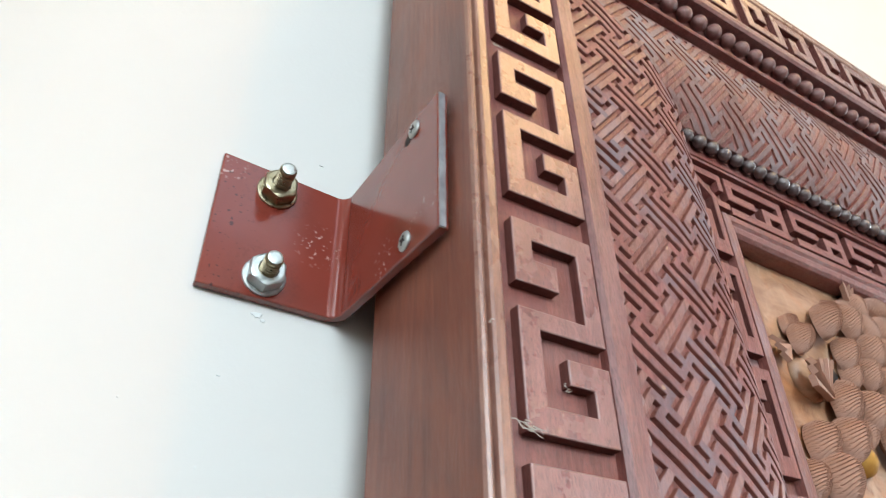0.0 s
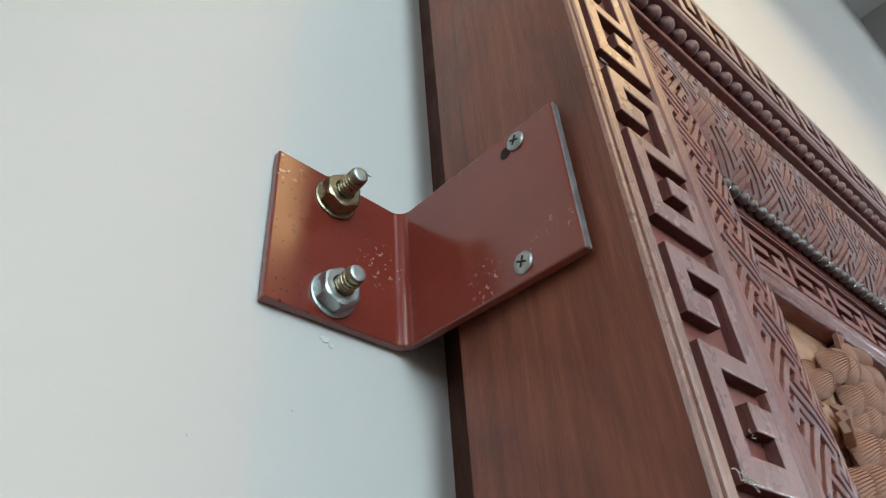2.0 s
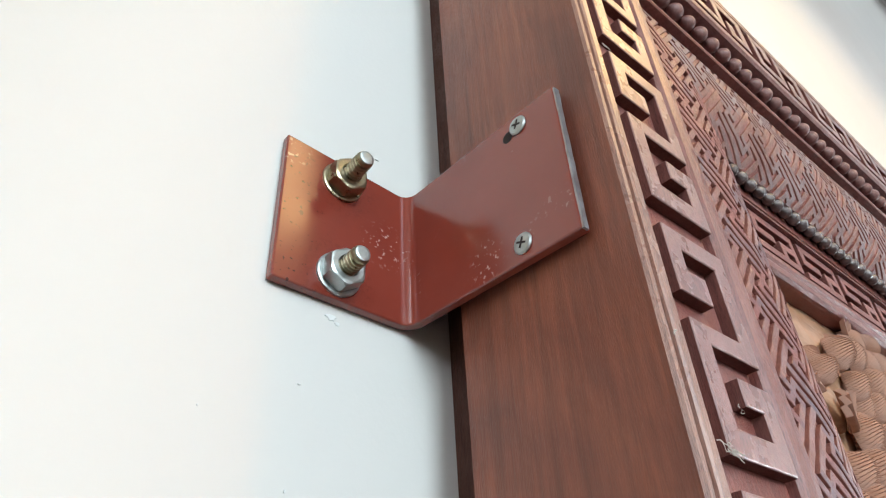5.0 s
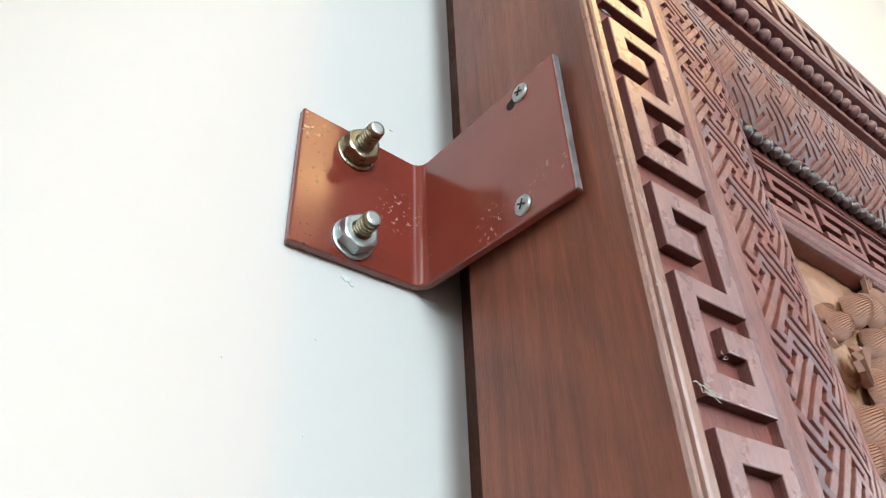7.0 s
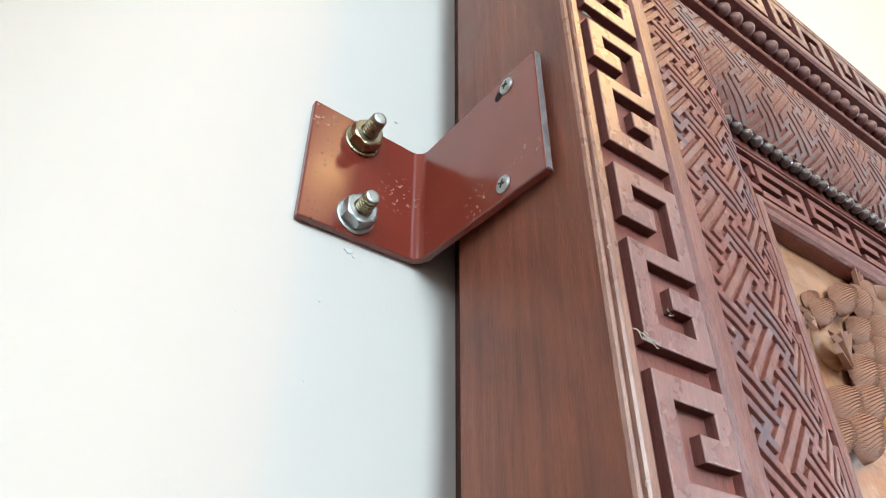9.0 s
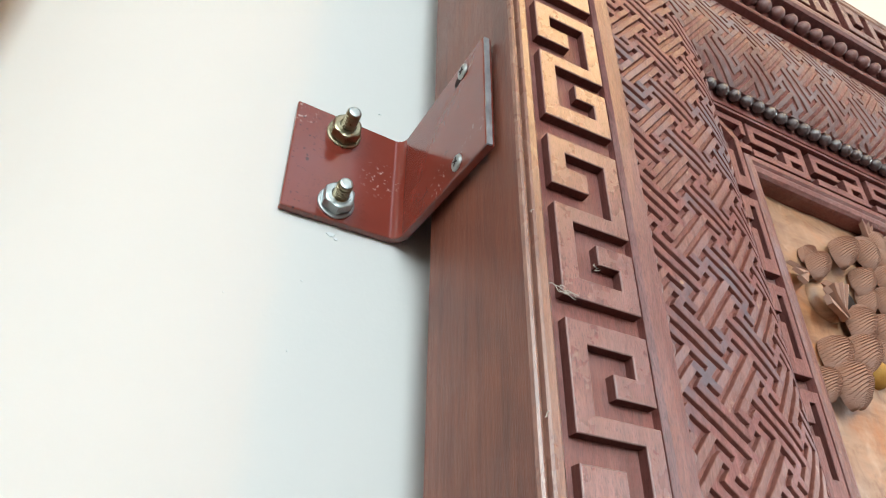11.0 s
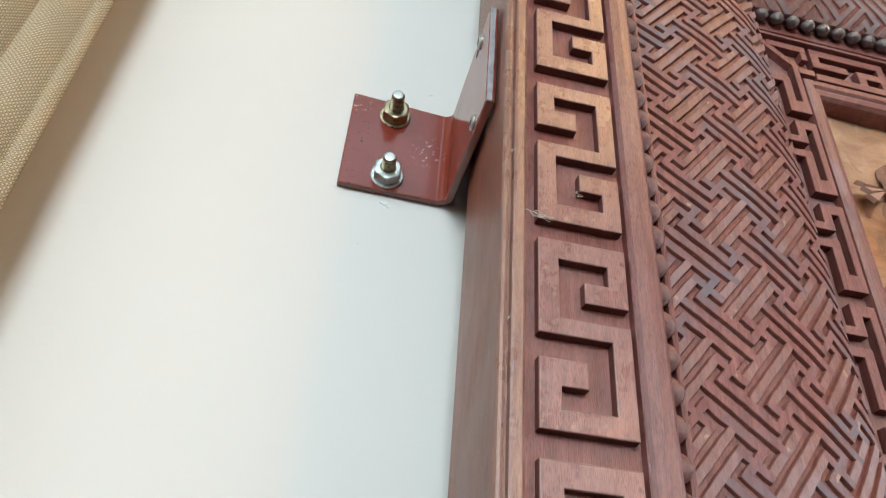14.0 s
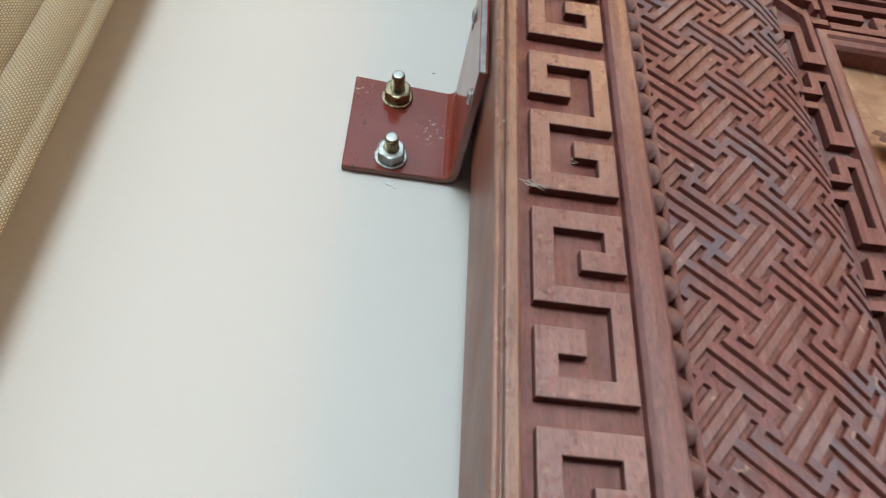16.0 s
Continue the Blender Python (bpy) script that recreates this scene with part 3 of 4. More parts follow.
def bead_row(parent, name, me, step, n, at, joined=False):
    if joined:
        bm = bmesh.new()
        for k in range(n):
            v0 = len(bm.verts)
            bm.from_mesh(me)
            bm.verts.ensure_lookup_table()
            for v in bm.verts[v0:]:
                v.co += Vector(at(k))
        tagged(part("beading", bm, M_BEAD, parent, smooth=True), kind="stuff")
        return
    for k in range(n):
        part_at(name, me, parent, Matrix.Translation(at(k)) @ Matrix.Rotation(radians(90) if parent is LEFT else 0.0, 4, "Y") @ Matrix.Rotation(wob.uniform(0, 3), 4, "X") @ Matrix.Scale(wob.uniform(0.95, 1.04), 4))


nz = int((ZT - ZB - 0.112) / BP)
nx = int((X1 - X0 - 0.112) / BP)
bead_row(LEFT, "bead", BEAD, BP, nz, lambda k: (X0 + 0.0566, -0.0812, ZT - 0.0562 - k * BP))
bead_row(TOP, "bead", BEAD, BP, nx, lambda k: (X0 + 0.0562 + (k + 1) * BP, -0.0832, ZT - 0.0562))
bead_row(SIDES[1], "bead", BEAD, BP, nz, lambda k: (X1 - 0.0562, -0.0832, ZT - 0.0562 - k * BP), True)
bead_row(SIDES[2], "bead", BEAD, BP, nx, lambda k: (X0 + 0.0562 + (k + 1) * BP, -0.0832, ZB + 0.0562), True)
ns = int((X1 - X0 - 0.285) / SP)
bead_row(TOP, "small_bead", SMALL, SP, ns, lambda k: (X0 + 0.1450 + k * SP, -0.0658, ZT - 0.1328))
bead_row(SIDES[2], "small_bead", SMALL, SP, ns, lambda k: (X0 + 0.1450 + k * SP, -0.0658, ZB + 0.1328), True)

# backing battens between frame and wall, their wood darkened as the gap's shade
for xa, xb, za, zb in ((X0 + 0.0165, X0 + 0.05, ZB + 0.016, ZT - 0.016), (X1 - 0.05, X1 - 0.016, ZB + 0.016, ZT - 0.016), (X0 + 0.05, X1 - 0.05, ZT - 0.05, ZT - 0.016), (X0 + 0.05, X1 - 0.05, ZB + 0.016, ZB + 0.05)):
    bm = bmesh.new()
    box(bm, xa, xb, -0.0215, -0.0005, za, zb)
    part("batten", bm, M_BATTEN_SHADE, panel, "timber batten coloured dark for the shade behind the panel", m=INV)

# the relief in the opening
GY = -0.0470
OX0, OX1, OZ0, OZ1 = X0 + 0.1757, X1 - 0.1757, ZB + 0.1780, ZT - 0.1780
bm = bmesh.new()
NX, NZ = 110, 60
grid = []
for j in range(NZ + 1):
    row = []
    for i in range(NX + 1):
        x = OX0 - 0.002 + (OX1 - OX0 + 0.004) * i / NX
        z = OZ0 - 0.002 + (OZ1 - OZ0 + 0.004) * j / NZ
        h = 0.0022 * noise.noise((x * 30, z * 30, 1.5)) + 0.0008 * noise.noise((x * 110, z * 110, 4.0))
        row.append(bm.verts.new((x, GY + h, z)))
    grid.append(row)
for j in range(NZ):
    for i in range(NX):
        bm.faces.new((grid[j][i], grid[j][i + 1], grid[j + 1][i + 1], grid[j + 1][i]))
rim = [grid[0][i] for i in range(NX + 1)] + [grid[j][NX] for j in range(1, NZ + 1)] + [grid[NZ][i] for i in range(NX - 1, -1, -1)] + [grid[j][0] for j in range(NZ - 1, 0, -1)]
back = [bm.verts.new((v.co.x, -0.030, v.co.z)) for v in rim]
for k in range(len(rim)):
    q = (k + 1) % len(rim)
    bm.faces.new((rim[k], rim[q], back[q], back[k]))
bm.faces.new(back)
relief = part("relief_ground", bm, M_GROUND, panel, "pale tan wood with orange stains", True, INV)


def leaf_mesh(name, length, width, rise, ribs, flutes, material):
    """A carved leaf along +x: keeled, with ribs slanting from the keel to the tip, or a fan with long flutes; closed at the back."""
    bm = bmesh.new()
    n, m = 112 if ribs else 10, 26 if ribs else 24
    top = []
    for i in range(n + 1):
        v = i / n
        u = 0.04 + 0.95 * v
        wide = width * 0.5 * (math.sin(math.pi * min(1, u) ** 0.85) ** 0.62 if not flutes else 0.20 + 0.80 * v)
        row = []
        for j in range(m + 1):
            h = 2 * j / m - 1
            if ribs:
                # a plump body with a low keel, cut by chevron grooves
                body = math.sin(math.pi * min(1, u) ** 0.85) ** 0.55 * (0.85 * math.sqrt(max(0.0, 1 - h * h)) + 0.15 * (1 - abs(h)))
                saw = ((v * ribs - 3.6 * abs(h + 0.15)) % 1.0) ** 0.8
                y = -rise * body - 0.0015 * saw * (1 - abs(h) ** 8) * min(1, 6 * (1 - v), 5 * v)
                edge = 1 + 0.04 * saw * abs(h) ** 3
            else:
                # flat petals side by side, each tilted so that one edge lies over the next
                petal = ((h + 1) * 0.5 * flutes) % 1.0 if j < m else 1.0
                y = -rise * (0.45 + 0.55 * v) * (1 - 0.25 * h * h) - 0.0019 * petal * (0.3 + 0.7 * v)
                edge = 1.0
            row.append(bm.verts.new(((v - 0.5) * length * (1 - (0.10 * h * h if flutes else 0) * v), y, h * wide * edge)))
        top.append(row)
    for i in range(n):
        for j in range(m):
            bm.faces.new((top[i][j], top[i + 1][j], top[i + 1][j + 1], top[i][j + 1]))
    rim = [r[0] for r in top] + top[-1][1:] + [r[-1] for r in top[-2::-1]] + top[0][-2:0:-1]
    low = [bm.verts.new((v.co.x, v.co.y + 0.0024 if flutes else 0.0015, v.co.z)) for v in rim]
    for k in range(len(rim)):
        q = (k + 1) % len(rim)
        bm.faces.new((rim[k], rim[q], low[q], low[k]))
    if flutes:
        under = [[bm.verts.new((v.co.x, v.co.y + 0.0024, v.co.z)) for v in row] for row in top]
        for i in range(n):
            for j in range(m):
                bm.faces.new((under[i][j], under[i][j + 1], under[i + 1][j + 1], under[i + 1][j]))
        bmesh.ops.remove_doubles(bm, verts=bm.verts, dist=1e-6)
    else:
        bm.faces.new(low)
    return mesh_of(name, bm, material)


LEAF = leaf_mesh("leaf", 0.0180, 0.0113, 0.0070, 13, 0, M_LEAF)
FAN = leaf_mesh("fan_leaf", 0.0165, 0.0130, 0.0044, 0, 3, M_LEAF)
# across, up, heading of the tip in degrees, size, lift
LEAVES = [(0.2051, 1.8293, -113, 1.02, 3), (0.2297, 1.8445, -113, 1.22, 4), (0.2066, 1.8395, -125, 0.75, 0), (0.2542, 1.8509, -95, 1.08, 3), (0.2691, 1.8641, -80, 1.00, 2),
          (0.2396, 1.8296, -108, 1.08, 3), (0.2400, 1.8188, -105, 0.92, 2), (0.2643, 1.8480, -65, 1.08, 4), (0.2590, 1.8345, -95, 1.08, 5), (0.2235, 1.8000, -112, 1.20, 3)]
LEAVES += [(0.2400, 1.7996, -105, 1.20, 4), (0.1962, 1.7777, -113, 1.25, 2), (0.2140, 1.7812, -110, 1.28, 4), (0.1941, 1.7610, -108, 1.36, 5), (0.1832, 1.7605, -116, 1.15, 1),
           (0.2360, 1.7900, -105, 1.00, 1), (0.2600, 1.8600, -60, 0.85, 1), (0.2440, 1.8560, -125, 0.85, 1), (0.2750, 1.8380, -75, 1.08, 3), (0.2680, 1.8180, -90, 1.15, 4)]
LEAVES += [(0.2580, 1.8030, -95, 1.08, 2), (0.2520, 1.7850, -100, 1.15, 4), (0.2720, 1.7970, -90, 1.08, 3), (0.2830, 1.8520, -60, 1.08, 4), (0.2880, 1.8680, -30, 1.00, 3),
           (0.2850, 1.8250, -80, 1.08, 2), (0.2540, 1.8220, -100, 1.00, 3)]


def lay_leaf(me, name, x, z, heading, size, lift):
    m = Matrix.Translation((x, GY - 0.0012 - 0.0014 * lift, z)) @ Matrix.Rotation(radians(-heading), 4, "Y") @ Matrix.Rotation(radians(-7), 4, "Z") @ Matrix.Scale(size, 4)
    part_at(name, me, relief, m)


for x, z, heading, size, lift in LEAVES:
    lay_leaf(LEAF, "leaf", x, z, heading, size, lift)
more = random.Random(11)
for k in range(54):
    x, z, heading, size, lift = LEAVES[k % 27]
    lay_leaf(LEAF, "leaf", x + more.uniform(0.002, 0.009), z + more.uniform(-0.003, 0.007), heading + more.uniform(-25, 25), size * more.uniform(0.7, 0.9), lift - 2.6)
for k in range(110):
    x, z = more.uniform(0.30, OX1 - 0.02), more.uniform(OZ0 + 0.02, OZ1 - 0.02)
    lay_leaf(LEAF, "leaf", x, z, more.uniform(-130, -40), more.uniform(0.8, 1.1), more.randint(0, 4))
for x, z, heading, size, lift in ((0.1900, 1.8213, 205, 1.05, 2), (0.2040, 1.8055, 160, 1.25, 4), (0.2125, 1.8100, 95, 1.10, 3), (0.2657, 1.8720, 108, 1.15, 2)):
    lay_leaf(FAN, "fan_leaf", x, z, heading, size, lift)


def knob(name, x, z, r, rise, material):
    bm = bmesh.new()
    bmesh.ops.create_uvsphere(bm, u_segments=20, v_segments=12, radius=r)
    for v in bm.verts:
        v.co.y *= rise / r
        v.co += v.normal * 0.0008 * noise.noise(v.co * 160)
    ob = part(name, bm, material, relief, smooth=True)
    ob.matrix_basis = Matrix.Translation((x, GY, z))
    return ob


knob("carved_boss", 0.2110, 1.8140, 0.0125, 0.0050, M_GROUND)
knob("carved_boss", 0.2285, 1.7780, 0.0085, 0.0085, M_AMBER)["label"] = "amber stained round boss"
# dark knob painted as the shade of a hollow between leaves
knob("hollow_shade", 0.2287, 1.8199, 0.0075, 0.0030, M_HOLE_SHADE)


# the mitred corner bar of the inner fret
def corner_bar(sl0, st0, sl1, st1, wide):
    a, b = Vector((X0 + sl0, 0, ZT - st0)), Vector((X0 + sl1, 0, ZT - st1))
    d = (b - a).normalized()
    n = Vector((-d.z, 0, d.x)) * wide / 2
    bm = bmesh.new()
    lo = [bm.verts.new(p + Vector((0, -0.0548, 0))) for p in (a + n, b + n, b - n, a - n)]
    hi = [bm.verts.new(p + Vector((0, IFRONT + 0.0003, 0))) for p in (a + n * 0.85, b + n * 0.85, b - n * 0.85, a - n * 0.85)]
    bm.faces.new(hi)
    for k in range(4):
        q = (k + 1) % 4
        bm.faces.new((lo[k], lo[q], hi[q], hi[k]))
    part("corner_bar", bm, M_INNER, TOP)


corner_bar(0.1425, 0.1405, 0.1640, 0.1600, 0.0040)
bm = bmesh.new()
for sl0, sl1, st0, st1 in ((0.1500, 0.1722, 0.1428, 0.1470), (0.1688, 0.1722, 0.1472, 0.1530), (0.1648, 0.1738, 0.1603, 0.1642)):
    box(bm, X0 + sl0, X0 + sl1, IFRONT + 0.0002, -0.0548, ZT - st1, ZT - st0)
part("corner_fret", bm, M_INNER, TOP)

# pins, fibres and plaster scuffs
def tube(name, pts, r, material):
    bm = bmesh.new()
    prev = None
    for k, p in enumerate(pts):
        ring = [bm.verts.new((p[0] + r * math.cos(a), p[1] - r * 0.6 * math.sin(a), p[2] + r * math.sin(a))) for a in (0, 1.26, 2.51, 3.77, 5.03)]
        if prev:
            for q in range(5):
                bm.faces.new((prev[q], prev[(q + 1) % 5], ring[(q + 1) % 5], ring[q]))
        else:
            bm.faces.new(ring)
        prev = ring
    bm.faces.new(prev)
    return new(name, mesh_of(name, bm, material))


fibre = random.Random(3)
# the last two short strands stand in for small pin heads
for x, y, z, length, turn in ((0.0058, -0.0914, 1.7392, 0.0060, -22), (0.0255, -0.0893, 1.7530, 0.0040, -10), (0.0008, -0.0912, 1.7630, 0.0016, 40), (0.0010, -0.0912, 1.6985, 0.0020, 60)):
    pts = []
    for k in range(9):
        f = k / 8
        pts.append((x + f * length * math.cos(radians(turn)) + fibre.uniform(-0.0002, 0.0002), y - 0.0004 * math.sin(f * 7), z + f * length * math.sin(radians(turn)) + 0.0004 * math.sin(f * 9)))
    tagged(tube("loose_fibre", pts, 0.00013, M_THREAD), "pale loose thread fibre caught on the carved frame", "fibre", "loose fibres")


def lint(x, y, z, reach, n):
    """A small tangle of dusty fibres."""
    bm = bmesh.new()
    for q in range(n):
        px, py, pz = x + fibre.uniform(-0.3, 0.3) * reach, y, z + fibre.uniform(-0.15, 0.15) * reach
        way, bend = fibre.uniform(0, 6.3), fibre.uniform(-0.9, 0.9)
        prev = None
        for k in range(7):
            ring = [bm.verts.new((px + 0.00011 * math.cos(a), py - 0.00009 * math.sin(a), pz + 0.00011 * math.sin(a))) for a in (0, 2.1, 4.2)]
            if prev:
                for c in range(3):
                    bm.faces.new((prev[c], prev[(c + 1) % 3], ring[(c + 1) % 3], ring[c]))
            prev = ring
            step = reach * 0.16
            px, py, pz = px + step * math.cos(way), py - 0.00012 * math.sin(k * 1.3), pz + step * 0.6 * math.sin(way)
            way += bend
    tagged(new("lint_tuft", mesh_of("lint_tuft", bm, M_THREAD)), "grey tuft of lint caught on a fret corner", "lint", "lint tufts")


lint(0.0108, -0.0917, 1.7378, 0.0042, 9)
lint(0.0268, -0.0895, 1.7520, 0.0034, 8)
lint(0.0112, -0.0905, 1.8760, 0.0026, 5)


def scuff(x, z, w, h, seed):
    """A thin irregular smear of grey filler on the wall."""
    rnd = random.Random(seed)
    bm = bmesh.new()
    ring = []
    for k in range(14):
        a = 2 * math.pi * k / 14
        r = rnd.uniform(0.6, 1.0)
        ring.append((x + w * r * math.cos(a), z + h * r * math.sin(a)))
    lo = [bm.verts.new((p, 0.0, q)) for p, q in ring]
    hi = [bm.verts.new((x + (p - x) * 0.8, -0.0004, z + (q - z) * 0.8)) for p, q in ring]
    bm.faces.new(hi)
    for k in range(14):
        q = (k + 1) % 14
        bm.faces.new((lo[k], lo[q], hi[q], hi[k]))
    tagged(new("filler_smear", mesh_of("filler_smear", bm, M_FILLER)), "small grey smear of filler on the white wall", "filler mark", "filler marks")


scuff(-0.0335, 1.8000, 0.00260, 0.00150, 1)
scuff(-0.0312, 1.7984, 0.00110, 0.00090, 6)
scuff(-0.0425, 1.7750, 0.00060, 0.00035, 2)
scuff(-0.0700, 1.7620, 0.00035, 0.00040, 3)
scuff(-0.0170, 1.8770, 0.00120, 0.00038, 4)
scuff(-0.0440, 1.7450, 0.00030, 0.00060, 5)

# ---- steel bracket ----
BX, BZ0, BZ1, TH = -0.0568, 1.8045, 1.8632, 0.0040


def bracket_plate():
    """An angle of flat steel: one leg on the wall, one on the frame's side, bent on a small radius."""
    xs = X0 - TH
    line = [(BX, -TH), (xs - 0.0045, -TH)]
    inner = 0.0045
    for k in range(1, 19):
        a = math.pi / 2 * k / 18
        line.append((xs - inner + inner * math.sin(a), -TH - inner + inner * math.cos(a)))
    line.append((xs, -0.0776))
    outer = [(X0 - 0.0003, -0.0776)]
    for k in range(19):
        a = math.pi / 2 * (1 - k / 18)
        r = inner + TH - 0.0003
        outer.append((xs - inner + r * math.sin(a), -TH - inner + r * math.cos(a)))
    outer.append((BX, -0.0003))
    ring = line + outer
    bm = bmesh.new()

    def z_at(x, y, top):
        along = (x - BX) if y > -0.0085 else (0.055 + (-y - 0.0085))
        drop = 0.0036 * min(along, 0.055) / 0.055 + max(0.0, along - 0.055) * 0.050
        low = 0.0006 * min(along, 0.055) / 0.055 + max(0.0, along - 0.055) * 0.066
        return BZ1 - drop if top else BZ0 - low

    bot = [bm.verts.new((x, y, z_at(x, y, False))) for x, y in ring]
    top = [bm.verts.new((x, y, z_at(x, y, True))) for x, y in ring]
    n = len(ring)
    for k in range(n):
        q = (k + 1) % n
        bm.faces.new((bot[k], bot[q], top[q], top[k]))
    for k in range(len(line) - 1):
        a, b = k, k + 1
        c, d = n - 1 - k, n - 2 - k
        for row in (bot, top):
            bm.faces.new((row[a], row[b], row[d], row[c]))
    bmesh.ops.recalc_face_normals(bm, faces=bm.faces)
    sharp = [e for e in bm.edges if len(e.link_faces) == 2 and e.calc_face_angle(0) > 0.9]
    bmesh.ops.bevel(bm, geom=sharp, offset=0.0006, segments=2, affect="EDGES", profile=0.5)
    return bm


bracket = tagged(empty("angle_bracket", (BX, 0, BZ0)), "red-painted steel angle bracket fixing the panel to the wall", "bracket")
BINV = Matrix.Translation((-BX, 0, -BZ0))
part("plate", bracket_plate(), M_RED, bracket, m=BINV)
bm = bmesh.new()
rough = random.Random(7)
prev = None
for k in range(15):
    f = k / 14
    z = 1.7994 + f * (1.8553 - 1.7994)
    y = -0.0779
    w0, w1 = 0.0007 + rough.uniform(0, 0.00015), 0.0030 + rough.uniform(-0.0001, 0.00015)
    ring = [bm.verts.new(p) for p in ((X0 - TH + w0 - 0.0005, y - 0.0002, z), (X0 - TH + w1 - 0.0006, y - 0.0002, z), (X0 - TH + w1 - 0.0006, y + 0.0006, z), (X0 - TH + w0 - 0.0005, y + 0.0006, z))]
    if prev:
        for a in range(4):
            bm.faces.new((prev[a], prev[(a + 1) % 4], ring[(a + 1) % 4], ring[a]))
    else:
        bm.faces.new(ring)
    prev = ring
bm.faces.new(prev)
part("bare_edge", bm, M_BARE, bracket, "bare grey sawn steel edge", m=BINV)


def anchor_bolt(x, z, nut_mat, tall, lean):
    """A wall anchor's threaded end with washer and hexagon nut."""
    bolt = tagged(empty("anchor_bolt", (x, -TH, z)), "zinc-plated anchor bolt with washer and hexagon nut in the bracket", "bolt", "anchor bolts")
    bolt.rotation_euler = (radians(lean), 0, radians(-3))
    bm = bmesh.new()
    lathe(bm, [(0.0038, 0.0), (0.0076, 0.0), (0.0079, 0.0004), (0.0078, 0.0013), (0.0072, 0.0016), (0.0038, 0.0015)], 32)
    part("washer", bm, M_ZINC if nut_mat is M_ZINC else M_BRASS, bolt)
    bm = bmesh.new()
    rows = []
    # hexagon with chamfered corners above and below
    for flat, r, h in ((0.0060, 0.0066, 0.0016), (0.0061, 0.0071, 0.0022), (0.0061, 0.0071, 0.0060), (0.0060, 0.0064, 0.0069), (0.0055, 0.0055, 0.0072), (0.0038, 0.0038, 0.0072), (0.0033, 0.0033, 0.0060)):
        ring = []
        for k in range(36):
            a = 2 * math.pi * k / 36
            rr = min(r, flat / math.cos((a + math.pi / 6) % (math.pi / 3) - math.pi / 6))
            ring.append(bm.verts.new((rr * math.cos(a), -h, rr * math.sin(a))))
        rows.append(ring)
    for a, b in zip(rows, rows[1:]):
        for k in range(36):
            bm.faces.new((a[k], a[(k + 1) % 36], b[(k + 1) % 36], b[k]))
    bm.faces.new(rows[0])
    part("nut", bm, nut_mat, bolt)
    bm = bmesh.new()
    rings, h = [(0.0033, 0.0)], 0.0
    while h < tall - 0.003:
        rings += [(0.0033, h + 0.0001), (0.0033, h + 0.0004), (0.0025, h + 0.0008), (0.0025, h + 0.0010), (0.0033, h + 0.0014)]
        h += 0.0015
    rings += [(0.0031, tall - 0.0018), (0.0031, tall - 0.0006), (0.0027, tall)]
    lathe(bm, rings, 24)
    part("threaded_rod", bm, M_BRASS, bolt)
    bm = bmesh.new()
    lathe(bm, [(0.0028, tall - 0.0004), (0.0026, tall + 0.0003), (0.0018, tall + 0.0005)], 24)
    part("rod_end", bm, M_ZINC, bolt, "bright cut rod end")
    return bolt


anchor_bolt(-0.0347, 1.8522, M_BRASS, 0.0165, 3)
anchor_bolt(-0.0343, 1.8132, M_ZINC, 0.0150, 2)


def wood_screw(y, z):
    """A countersunk cross-head screw on the bracket's side leg."""
    ob = tagged(empty("wood_screw", (X0 - TH, y, z)), "small zinc cross-head screw holding the bracket to the panel", "screw", "bracket screws")
    ob.rotation_euler = (0, 0, radians(-90))
    bm = bmesh.new()
    lathe(bm, [(0.0030, -0.0004), (0.0035, 0.0002), (0.0035, 0.0005), (0.0030, 0.0010), (0.0020, 0.0012), (0.0006, 0.0011)], 28)
    part("head", bm, M_ZINC, ob)
    bm = bmesh.new()
    box(bm, -0.0018, 0.0018, -0.00130, -0.0010, -0.00030, 0.00030)
    box(bm, -0.00030, 0.00030, -0.00132, -0.0010, -0.0018, 0.0018)
    part("cross_slot", bm, M_HOLE_SHADE, ob, m=Matrix.Rotation(radians(25), 4, "Y"))
    return ob


wood_screw(-0.0620, 1.8512)
wood_screw(-0.0572, 1.8064)
bm = bmesh.new()
lathe(bm, [(0.0022, -0.0003), (0.0022, 0.0001), (0.0014, 0.00015)], 16)
part("empty_hole", bm, M_HOLE_SHADE, bracket, m=BINV @ Matrix.Translation((X0 - TH, -0.0570, 1.8499)) @ Matrix.Rotation(radians(-90), 4, "Z"))

# ---- curtain ----
bm = bmesh.new()
uvl = bm.loops.layers.uv.new("UVMap")
CX0, CZ0, CZ1 = -0.62, 0.03, 2.86
# the folds' section, from the edge that curls in to the wall to the far end
turns = [(-0.2085, -0.0094), (-0.1975, -0.0127), (-0.1845, -0.0176), (-0.1740, -0.0231), (-0.1715, -0.0259), (-0.1750, -0.0283), (-0.1790, -0.0261), (-0.1820, -0.0286),
         (-0.1875, -0.0319), (-0.1945, -0.0319), (-0.2000, -0.0286), (-0.2025, -0.0248), (-0.2060, -0.0286), (-0.2125, -0.0336), (-0.2205, -0.0341)]
swing = random.Random(5)
x = -0.2290
while x > CX0:
    wide = swing.uniform(0.020, 0.032)
    turns += [(x, -0.019 + swing.uniform(-0.002, 0.002)), (x - wide * 0.3, -0.036), (x - wide * 0.65, -0.038 + swing.uniform(-0.003, 0.003))]
    x -= wide
cols = []
for k in range(1, len(turns) - 2):
    p0, p1, p2, p3 = (Vector(p) for p in turns[k - 1:k + 3])
    for q in range(6):
        f = q / 6
        cols.append(0.5 * (2 * p1 + (p2 - p0) * f + (2 * p0 - 5 * p1 + 4 * p2 - p3) * f * f + (3 * p1 - p0 - 3 * p2 + p3) * f ** 3))
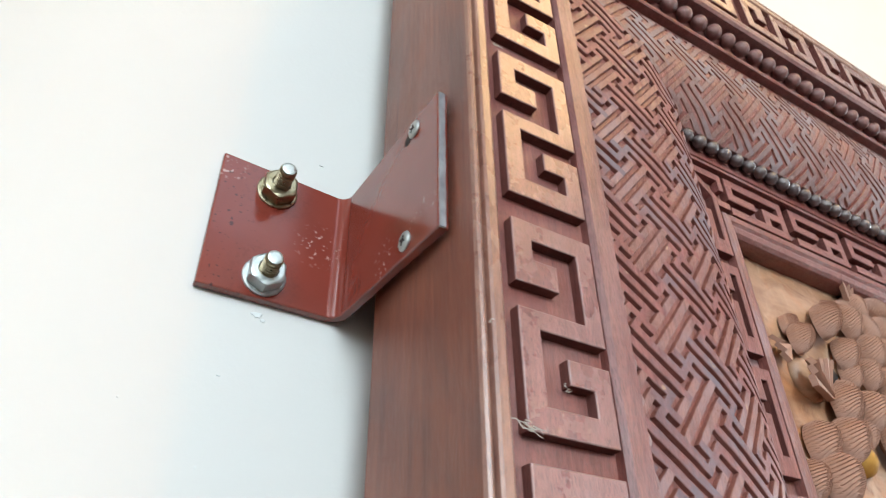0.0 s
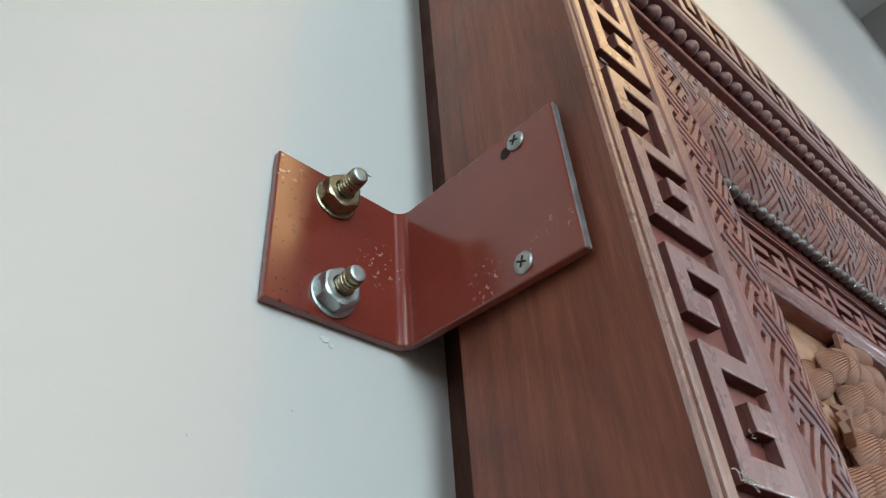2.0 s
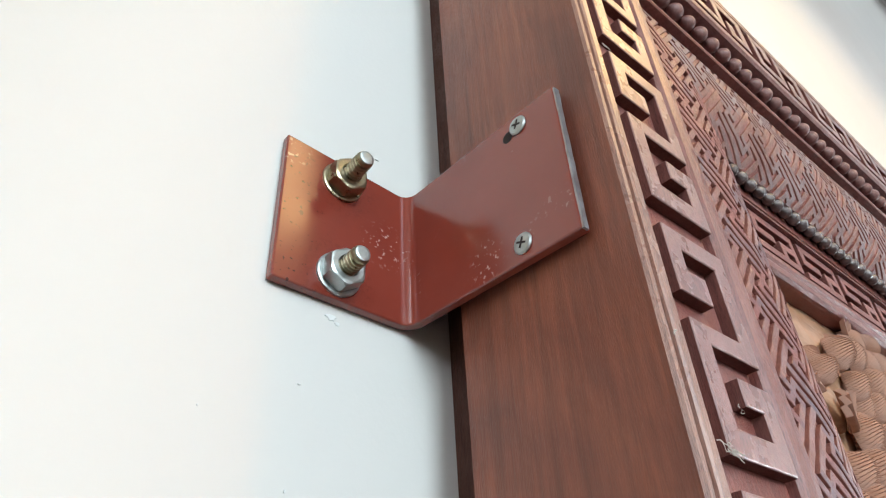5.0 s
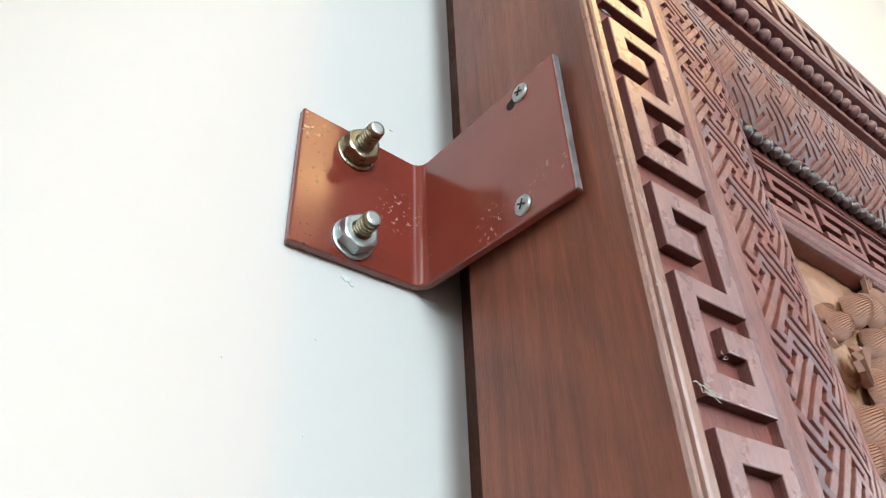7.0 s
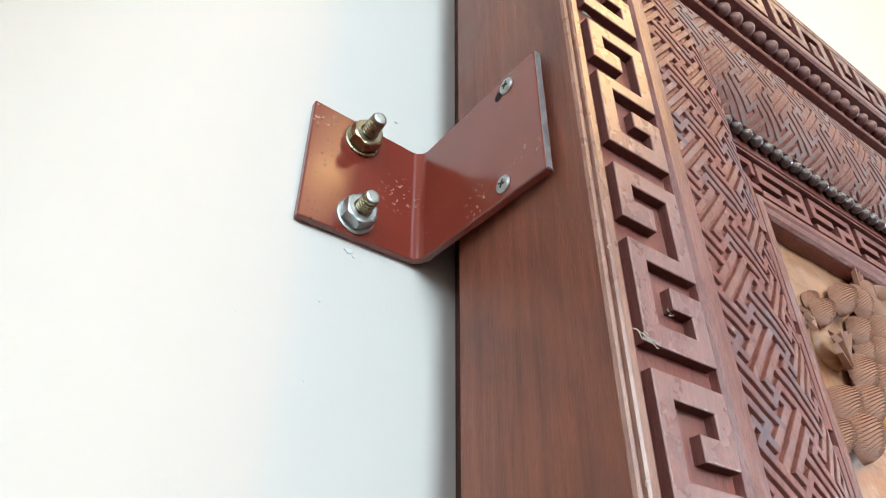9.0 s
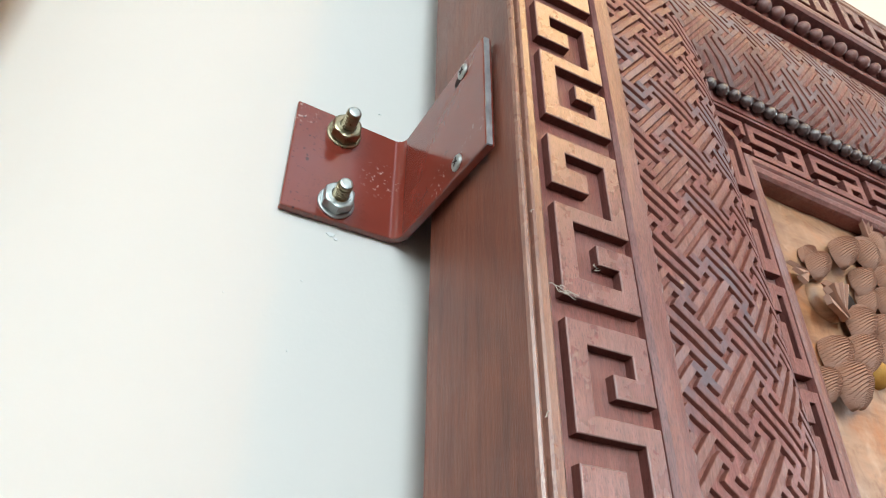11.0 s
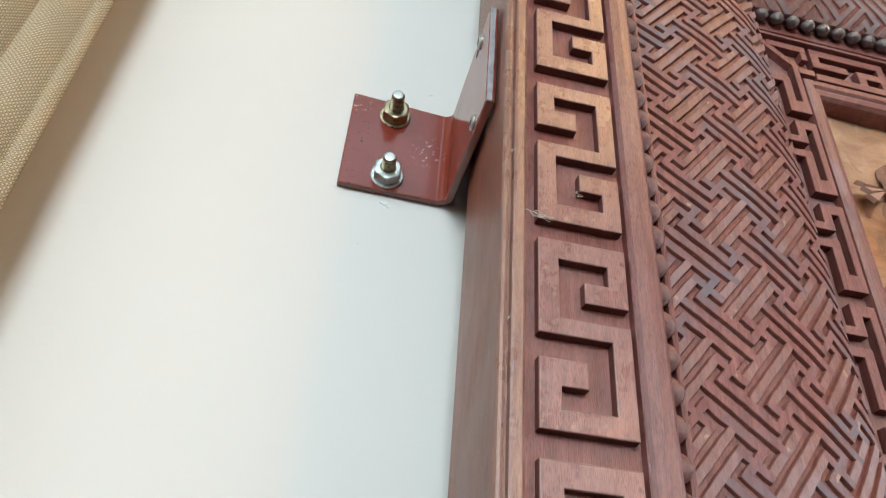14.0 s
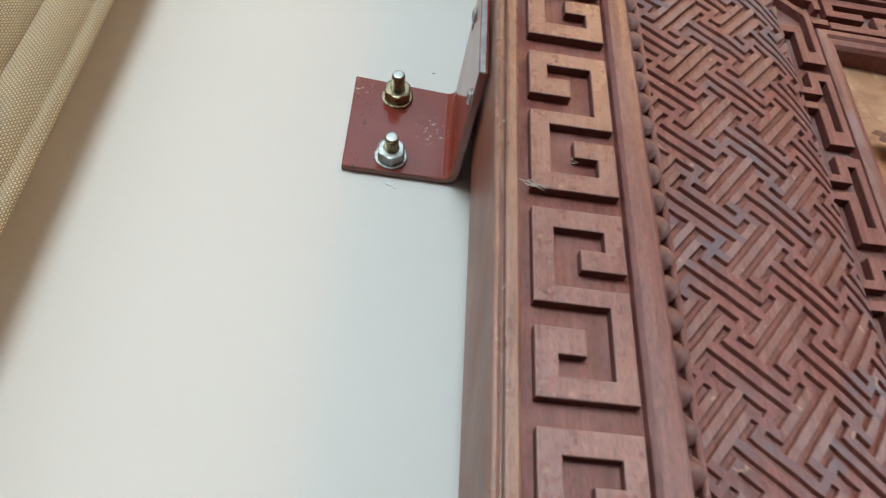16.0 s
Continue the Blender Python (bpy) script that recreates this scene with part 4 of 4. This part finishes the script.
NU, NV = len(cols) - 1, 40
arc = [0.0]
for a, b in zip(cols, cols[1:]):
    arc.append(arc[-1] + math.hypot(b[0] - a[0], b[1] - a[1]))
net = []
for j in range(NV + 1):
    z = CZ0 + (CZ1 - CZ0) * j / NV
    net.append([bm.verts.new((x + 0.0012 * math.sin(z * 7 + i * 0.02 - 1.2), y + 0.0012 * math.sin(z * 6 + i * 0.03), z)) for i, (x, y) in enumerate(cols)])
for j in range(NV):
    for i in range(NU):
        fc = bm.faces.new((net[j][i], net[j][i + 1], net[j + 1][i + 1], net[j + 1][i]))
        for lp, (a, b) in zip(fc.loops, ((i, j), (i + 1, j), (i + 1, j + 1), (i, j + 1))):
            lp[uvl].uv = (arc[a], CZ0 + (CZ1 - CZ0) * b / NV)
bmesh.ops.solidify(bm, geom=bm.faces[:], thickness=0.0015)
tagged(new("curtain", mesh_of("curtain", bm, M_BURLAP, True)), "coarse tan burlap curtain hanging in folds by the wall", "curtain")

# ---- assumed windows and lamps behind the camera, all unseen ----
# the east window is added round its fill lamp
for name, xa, y0, y1 in (("window_1", RX0 - 0.14, WY0, WY1), ("added_window_2", RX1 + 0.08, EY0, EY1)):
    win = tagged(empty(name, (xa, y0, WZ0)), "assumed white-framed window, unseen, built round a daylight lamp", "window", kind="structure")
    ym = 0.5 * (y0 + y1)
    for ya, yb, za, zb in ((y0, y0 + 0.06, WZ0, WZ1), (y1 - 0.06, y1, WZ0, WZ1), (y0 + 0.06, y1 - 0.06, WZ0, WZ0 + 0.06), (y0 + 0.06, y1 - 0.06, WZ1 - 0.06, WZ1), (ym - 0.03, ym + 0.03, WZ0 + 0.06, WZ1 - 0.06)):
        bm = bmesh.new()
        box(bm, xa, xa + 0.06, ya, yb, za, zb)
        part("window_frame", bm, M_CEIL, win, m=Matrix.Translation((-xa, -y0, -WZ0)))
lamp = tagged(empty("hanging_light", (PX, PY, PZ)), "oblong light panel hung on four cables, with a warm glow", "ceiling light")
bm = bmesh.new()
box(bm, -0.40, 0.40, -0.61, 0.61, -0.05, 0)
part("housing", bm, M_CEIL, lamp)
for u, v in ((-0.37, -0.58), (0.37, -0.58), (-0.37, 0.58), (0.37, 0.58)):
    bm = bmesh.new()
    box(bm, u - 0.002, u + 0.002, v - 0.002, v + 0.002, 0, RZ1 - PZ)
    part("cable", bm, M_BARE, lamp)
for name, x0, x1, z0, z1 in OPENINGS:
    win = tagged(empty(name, (x0, RY0 - 0.14, z0)), "assumed white-framed window, unseen, built round a daylight lamp", "window", kind="structure")
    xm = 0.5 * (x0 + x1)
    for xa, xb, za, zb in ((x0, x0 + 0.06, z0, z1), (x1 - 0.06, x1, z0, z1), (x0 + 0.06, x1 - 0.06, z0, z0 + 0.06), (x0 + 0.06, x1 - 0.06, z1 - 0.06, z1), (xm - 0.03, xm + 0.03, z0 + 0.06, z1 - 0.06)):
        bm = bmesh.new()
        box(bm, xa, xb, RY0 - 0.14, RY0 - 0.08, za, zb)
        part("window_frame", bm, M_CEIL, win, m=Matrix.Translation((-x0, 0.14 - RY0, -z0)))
floor_lamp = tagged(empty("floor_lamp", (1.69, -3.04, 0)), "tall floor lamp with a pale shade and warm light", "lamp")
bm = bmesh.new()
lathe(bm, [(0.16, 0.0), (0.16, 0.02), (0.013, 0.035), (0.013, 2.5), (0.02, 2.52)], 24)
bmesh.ops.rotate(bm, verts=bm.verts, cent=(0, 0, 0), matrix=Matrix.Rotation(radians(-90), 3, "X"))
part("stand", bm, M_BARE, floor_lamp)
bm = bmesh.new()
lathe(bm, [(0.10, 2.5), (0.14, 2.55), (0.14, 2.95), (0.10, 3.0)], 24)
bmesh.ops.rotate(bm, verts=bm.verts, cent=(0, 0, 0), matrix=Matrix.Rotation(radians(-90), 3, "X"))
part("shade", bm, M_CEIL, floor_lamp)
